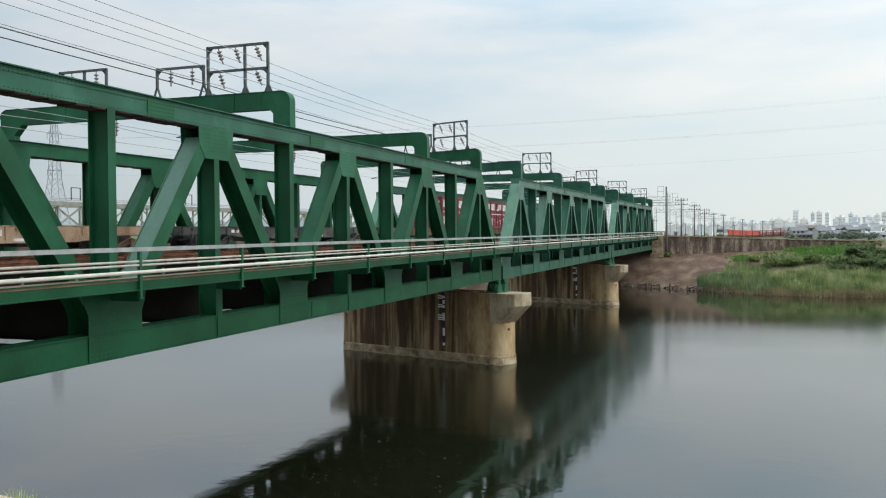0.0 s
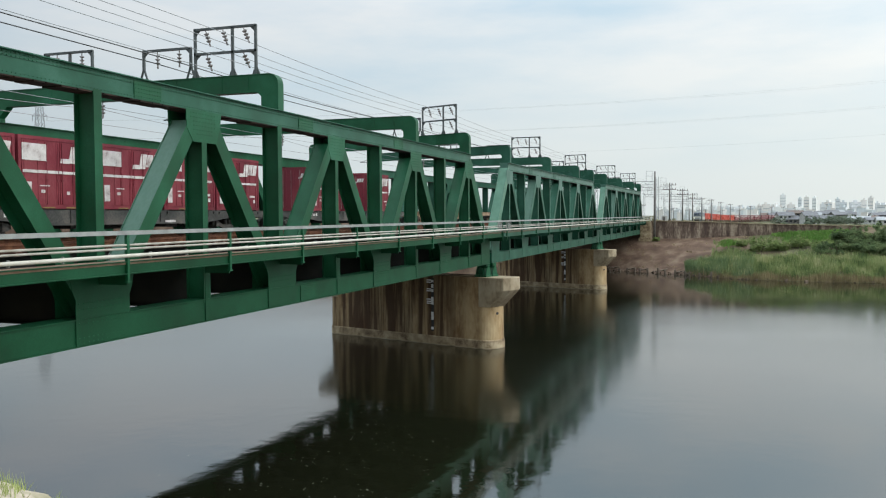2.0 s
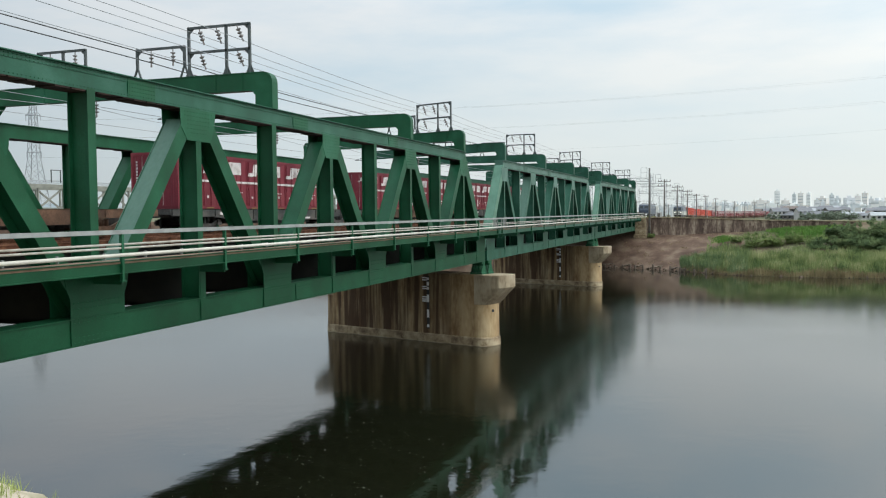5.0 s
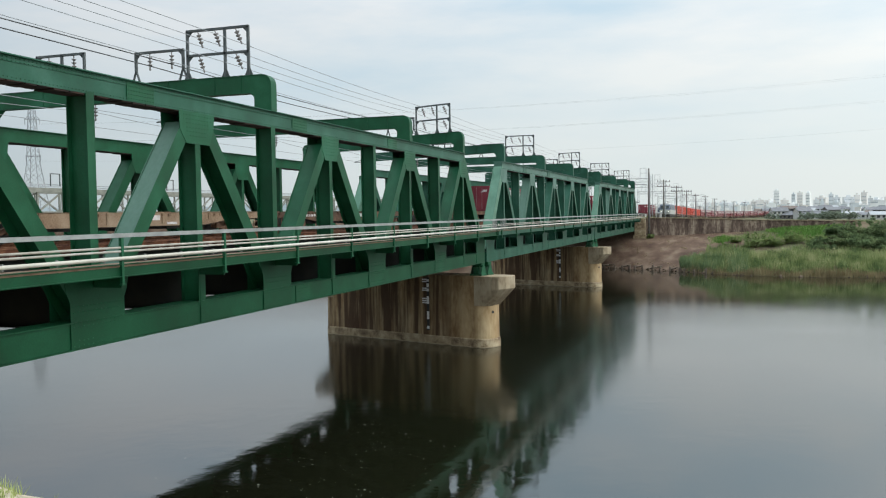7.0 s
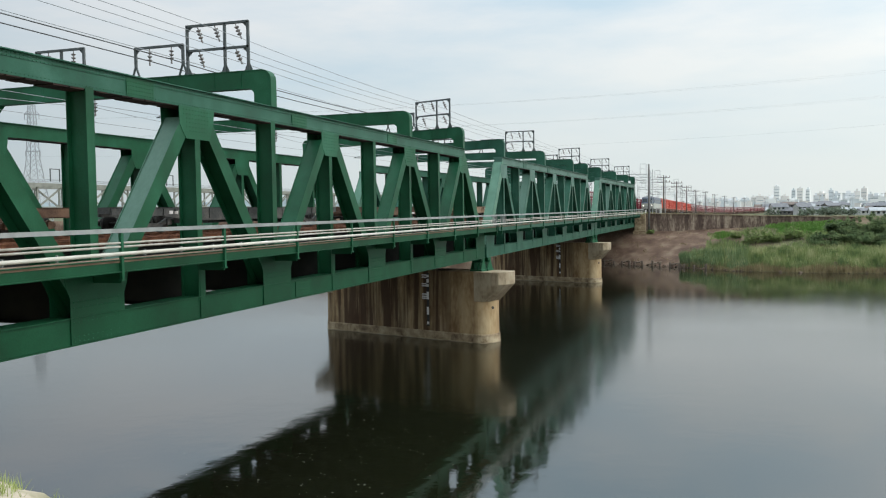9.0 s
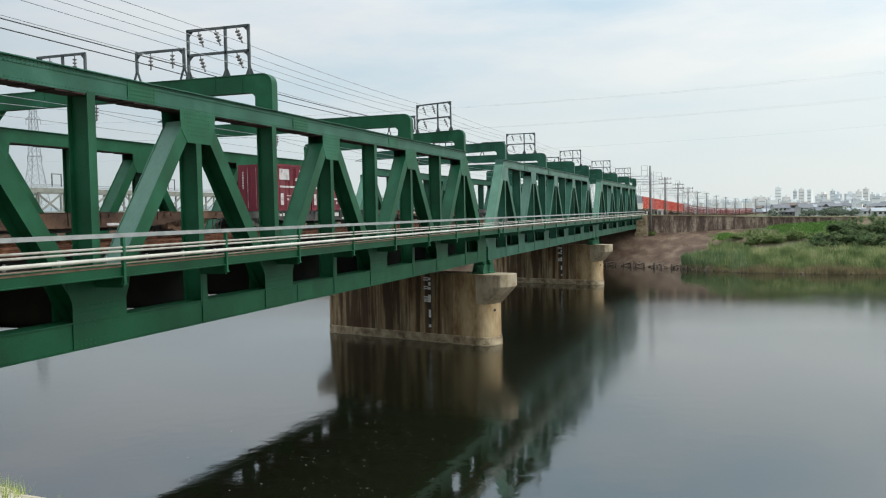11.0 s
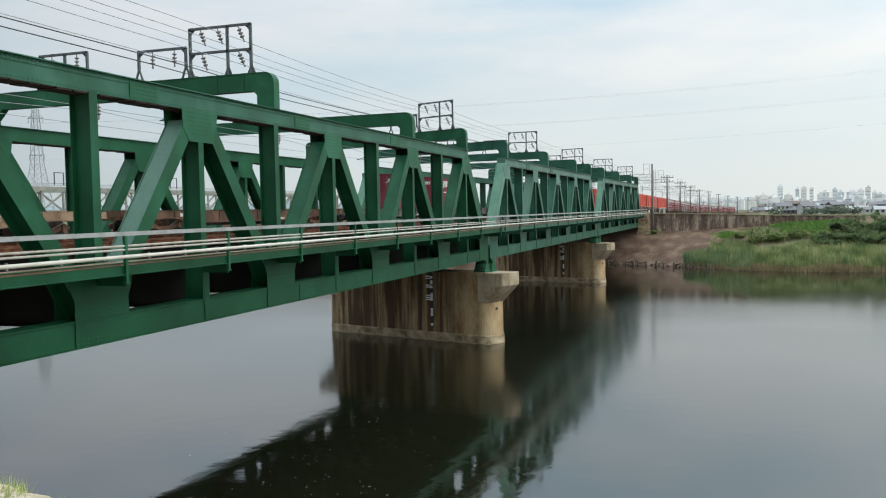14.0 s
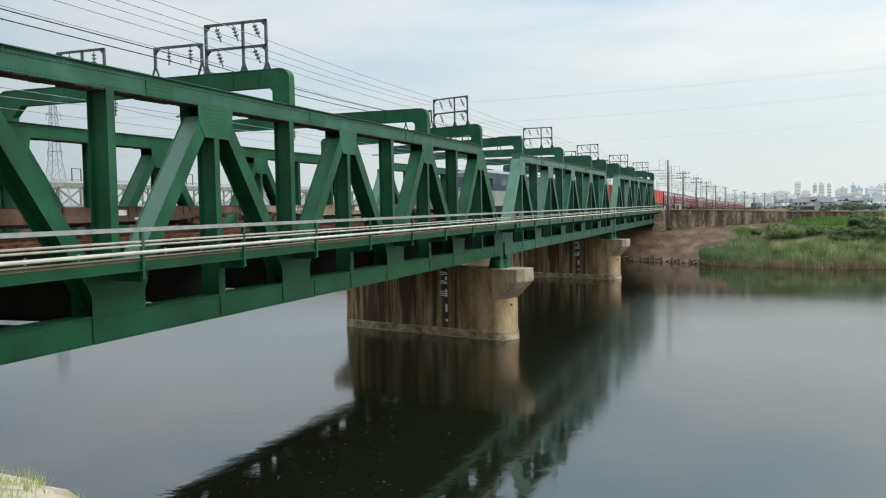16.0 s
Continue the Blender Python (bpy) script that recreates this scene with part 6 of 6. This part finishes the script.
def build_loco(lit=True):
    """Electric locomotive, front towards -y; its nose at y = 0."""
    lo = new("electric_locomotive")
    part("lower_body", mesh(hull, 0.85, 2.05, 1.40, 1.42, 0.0, 18.0, 0.10, 0.0), LOCO_WHITE if lit else LOCO_BLUE, lo, "cream lower body side" if lit else "dark blue lower body side")
    up = part("upper_body", mesh(hull, 2.055, 3.45, 1.42, 1.34, 0.0, 18.0, 0.0, 0.55), LOCO_BLUE, lo, "blue upper body side")
    part("roof", mesh(hull, 3.455, 3.72, 1.32, 0.9, 0.6, 17.4, 0.0, 0.3), LOCO_GREY, lo, "grey rounded roof")
    part("skirt", mesh(hull, 0.30, 0.845, 1.25, 1.32, 0.12, 17.88, 0.1, 0.0), DARK_STEEL, lo)
    for e, s in ((0.0, 1), (18.0, -1)):
        for x in (-0.62, 0.62):
            bm = bmesh.new()
            y0, y1 = e + s * 0.12, e + s * 0.42
            prism(bm, [(x - 0.52, y0 - s * 0.02, 2.35), (x + 0.52, y0 - s * 0.02, 2.35), (x + 0.48, y1 - s * 0.02, 3.15), (x - 0.48, y1 - s * 0.02, 3.15)], (0, s * 0.06, 0))
            part("windscreen", bm, GLASS_DARK, up)
        for x in (-0.95, 0.95):
            bm = bmesh.new(); tube(bm, (x, e - s * 0.03, 1.55), (x, e + s * 0.2, 1.55), 0.10, 12)
            part("headlight", bm, HEADLAMP if s > 0 and lit else GLASS_DARK, lo)
        bm = bmesh.new(); box(bm, (-1.0, min(e, e + s * 0.05) - 0.03, 1.15), (1.0, max(e, e + s * 0.05) + 0.03, 1.28)); part("front_stripe", bm, LOCO_BLUE, lo)
    for sx in (-1, 1):
        for y in (1.5, 16.5):
            bm = bmesh.new(); box(bm, (sx * 1.40 - 0.03, y - 0.4, 2.3), (sx * 1.40 + 0.03, y + 0.4, 3.0)); part("cab_window", bm, GLASS_DARK, up)
            bm = bmesh.new(); box(bm, (sx * 1.415 - 0.02, y + (0.75 if y < 9 else -1.35), 1.0), (sx * 1.415 + 0.02, y + (1.35 if y < 9 else -0.75), 2.05)); part("cab_door", bm, LOCO_WHITE, lo)
        for i in range(5):
            bm = bmesh.new(); y = 5.0 + i * 1.9
            box(bm, (sx * 1.40 - 0.03, y - 0.6, 2.5), (sx * 1.40 + 0.03, y + 0.6, 3.0)); part("vent_grille", bm, LOCO_GREY, up)
    for y in (3.4, 14.6):
        bm = bmesh.new()
        box(bm, (-0.7, y - 0.9, 3.72), (0.7, y + 0.9, 3.82))
        for x in (-0.45, 0.45):
            tube(bm, (x, y - 0.6, 3.85), (x * 0.8, y + 0.7, 4.25), 0.03, 6)
            tube(bm, (x * 0.8, y + 0.7, 4.25), (x * 0.7, y - 0.2, 4.50), 0.025, 6)
        tube(bm, (-0.8, y - 0.2, 4.50), (0.8, y - 0.2, 4.50), 0.035, 6)
        part("pantograph", bm, DARK_STEEL, lo)
    bog = mesh_of("bogie", mesh(bogie_frame), DARK_STEEL)
    wh = mesh_of("wheelset", mesh(wheelset), DARK_STEEL)
    for y in (3.2, 9.0, 14.8):
        b = part("bogie", bog, None, lo, m=pose(0, y, 0))
        for e in (-1.1, 1.1):
            part("wheelset", wh, None, b, m=pose(0, e, 0.43))
    return tagged(lo, "blue and cream electric locomotive with lit headlights hauling containers" if lit else "dark blue electric locomotive at the head of a freight train", "locomotive")

# ---------------------------------------------------------------- building it
for index, o in enumerate(ORIGINS):
    build_span(o, index)
for o in ORIGINS[1:]:
    build_pier(o)
build_track(TRACK_B, "red-brown timber sleepers of the near track")
build_track(TRACK_A, "red-brown timber sleepers of the far track")

# trains: middle of each wagon at time 0 and its loaded slots
V_A, V_B = 25.3, -20.0
TRAIN_A = [(102.75, ()), (81.75, (0, 1, 2)), (60.75, (3, 4)), (39.75, ()), (18.75, ()), (-2.25, (1, 3)), (-23.25, (0, 1, 2, 3, 4)),
           (-44.25, (0, 1, 2, 3, 4)), (-65.25, (0, 1, 2, 3, 4)), (-86.25, (0, 1, 2, 3))]
TRAIN_A += [(-107.25 - 21 * i, ()) for i in range(14)]
TRAIN_A = [(s + 0.8, {-233.25: (1, 2), -296.25: (2, 4)}.get(s, slots)) for s, slots in TRAIN_A]
NOSE_B = 62.0 + 16 * 20.0
TRAIN_B = [(NOSE_B + 29.2 + 21 * i, "o") for i in range(5)] + [(NOSE_B + 134.2 + 21 * i, "m") for i in range(12)]

TINTS = {18.75: "tan", -2.25: "grey", -149.25: "tan", -191.25: "grey", -233.25: "grey", -275.25: "grey", -296.25: "grey", -338.25: "tan", -359.25: "tan", 39.75: "grey", 102.75: "grey", -23.25: "grey", -44.25: "grey", -86.25: "grey"}

def ride(thing, s, v, off, z, turned=0):
    """Carries a thing along its track for the whole clip."""
    rows = []
    for i in range(17):
        x, y, a = track(s + v * i, off)
        fall = (rail_z(y + 4) - rail_z(y - 4)) / 8
        rows.append((float(i), pose(x, y, rail_z(y) + z, math.degrees(fall) * (-1 if turned else 1), 0, math.degrees(a) + turned)))
    walk(thing, rows)

def motions():
    loco = build_loco()
    ride(loco, NOSE_B, V_B, TRACK_B, 0.0)
    lead = build_loco(False)
    ride(lead, 133.0, V_A, TRACK_A, 0.0, 180)
    wagons = {"rust": build_wagon(WAGON, "rust-brown"), "tan": build_wagon(WAGON_TAN, "tan rust-dusted"), "grey": build_wagon(WAGON_GREY, "sooty grey")}
    maroon = build_container(CONTAINER, "maroon steel freight container with white markings on a flat wagon")
    orange = build_container(ORANGE, "orange-red steel freight container on a flat wagon", False)
    used, rides = set(), []
    def take(ob, group):
        c = ob if ob not in used else copy_thing(ob, Matrix.Identity(4))
        used.add(ob)
        return tagged(c, group=group)
    for train, v, off in ((TRAIN_A, V_A, TRACK_A), (TRAIN_B, V_B, TRACK_B)):
        for s, slots in train:
            rides.append((take(wagons[TINTS.get(round(s - 0.8, 2), "rust")], "wagons of the freight trains"), s, v, off, 0.0))
            kind = orange if slots == "o" else maroon
            for i in (range(5) if isinstance(slots, str) else slots):
                rides.append((take(kind, "freight containers"), s + (i - 2) * SLOT, v, off, 1.097))
    for one in rides:
        ride(*one)

motions()
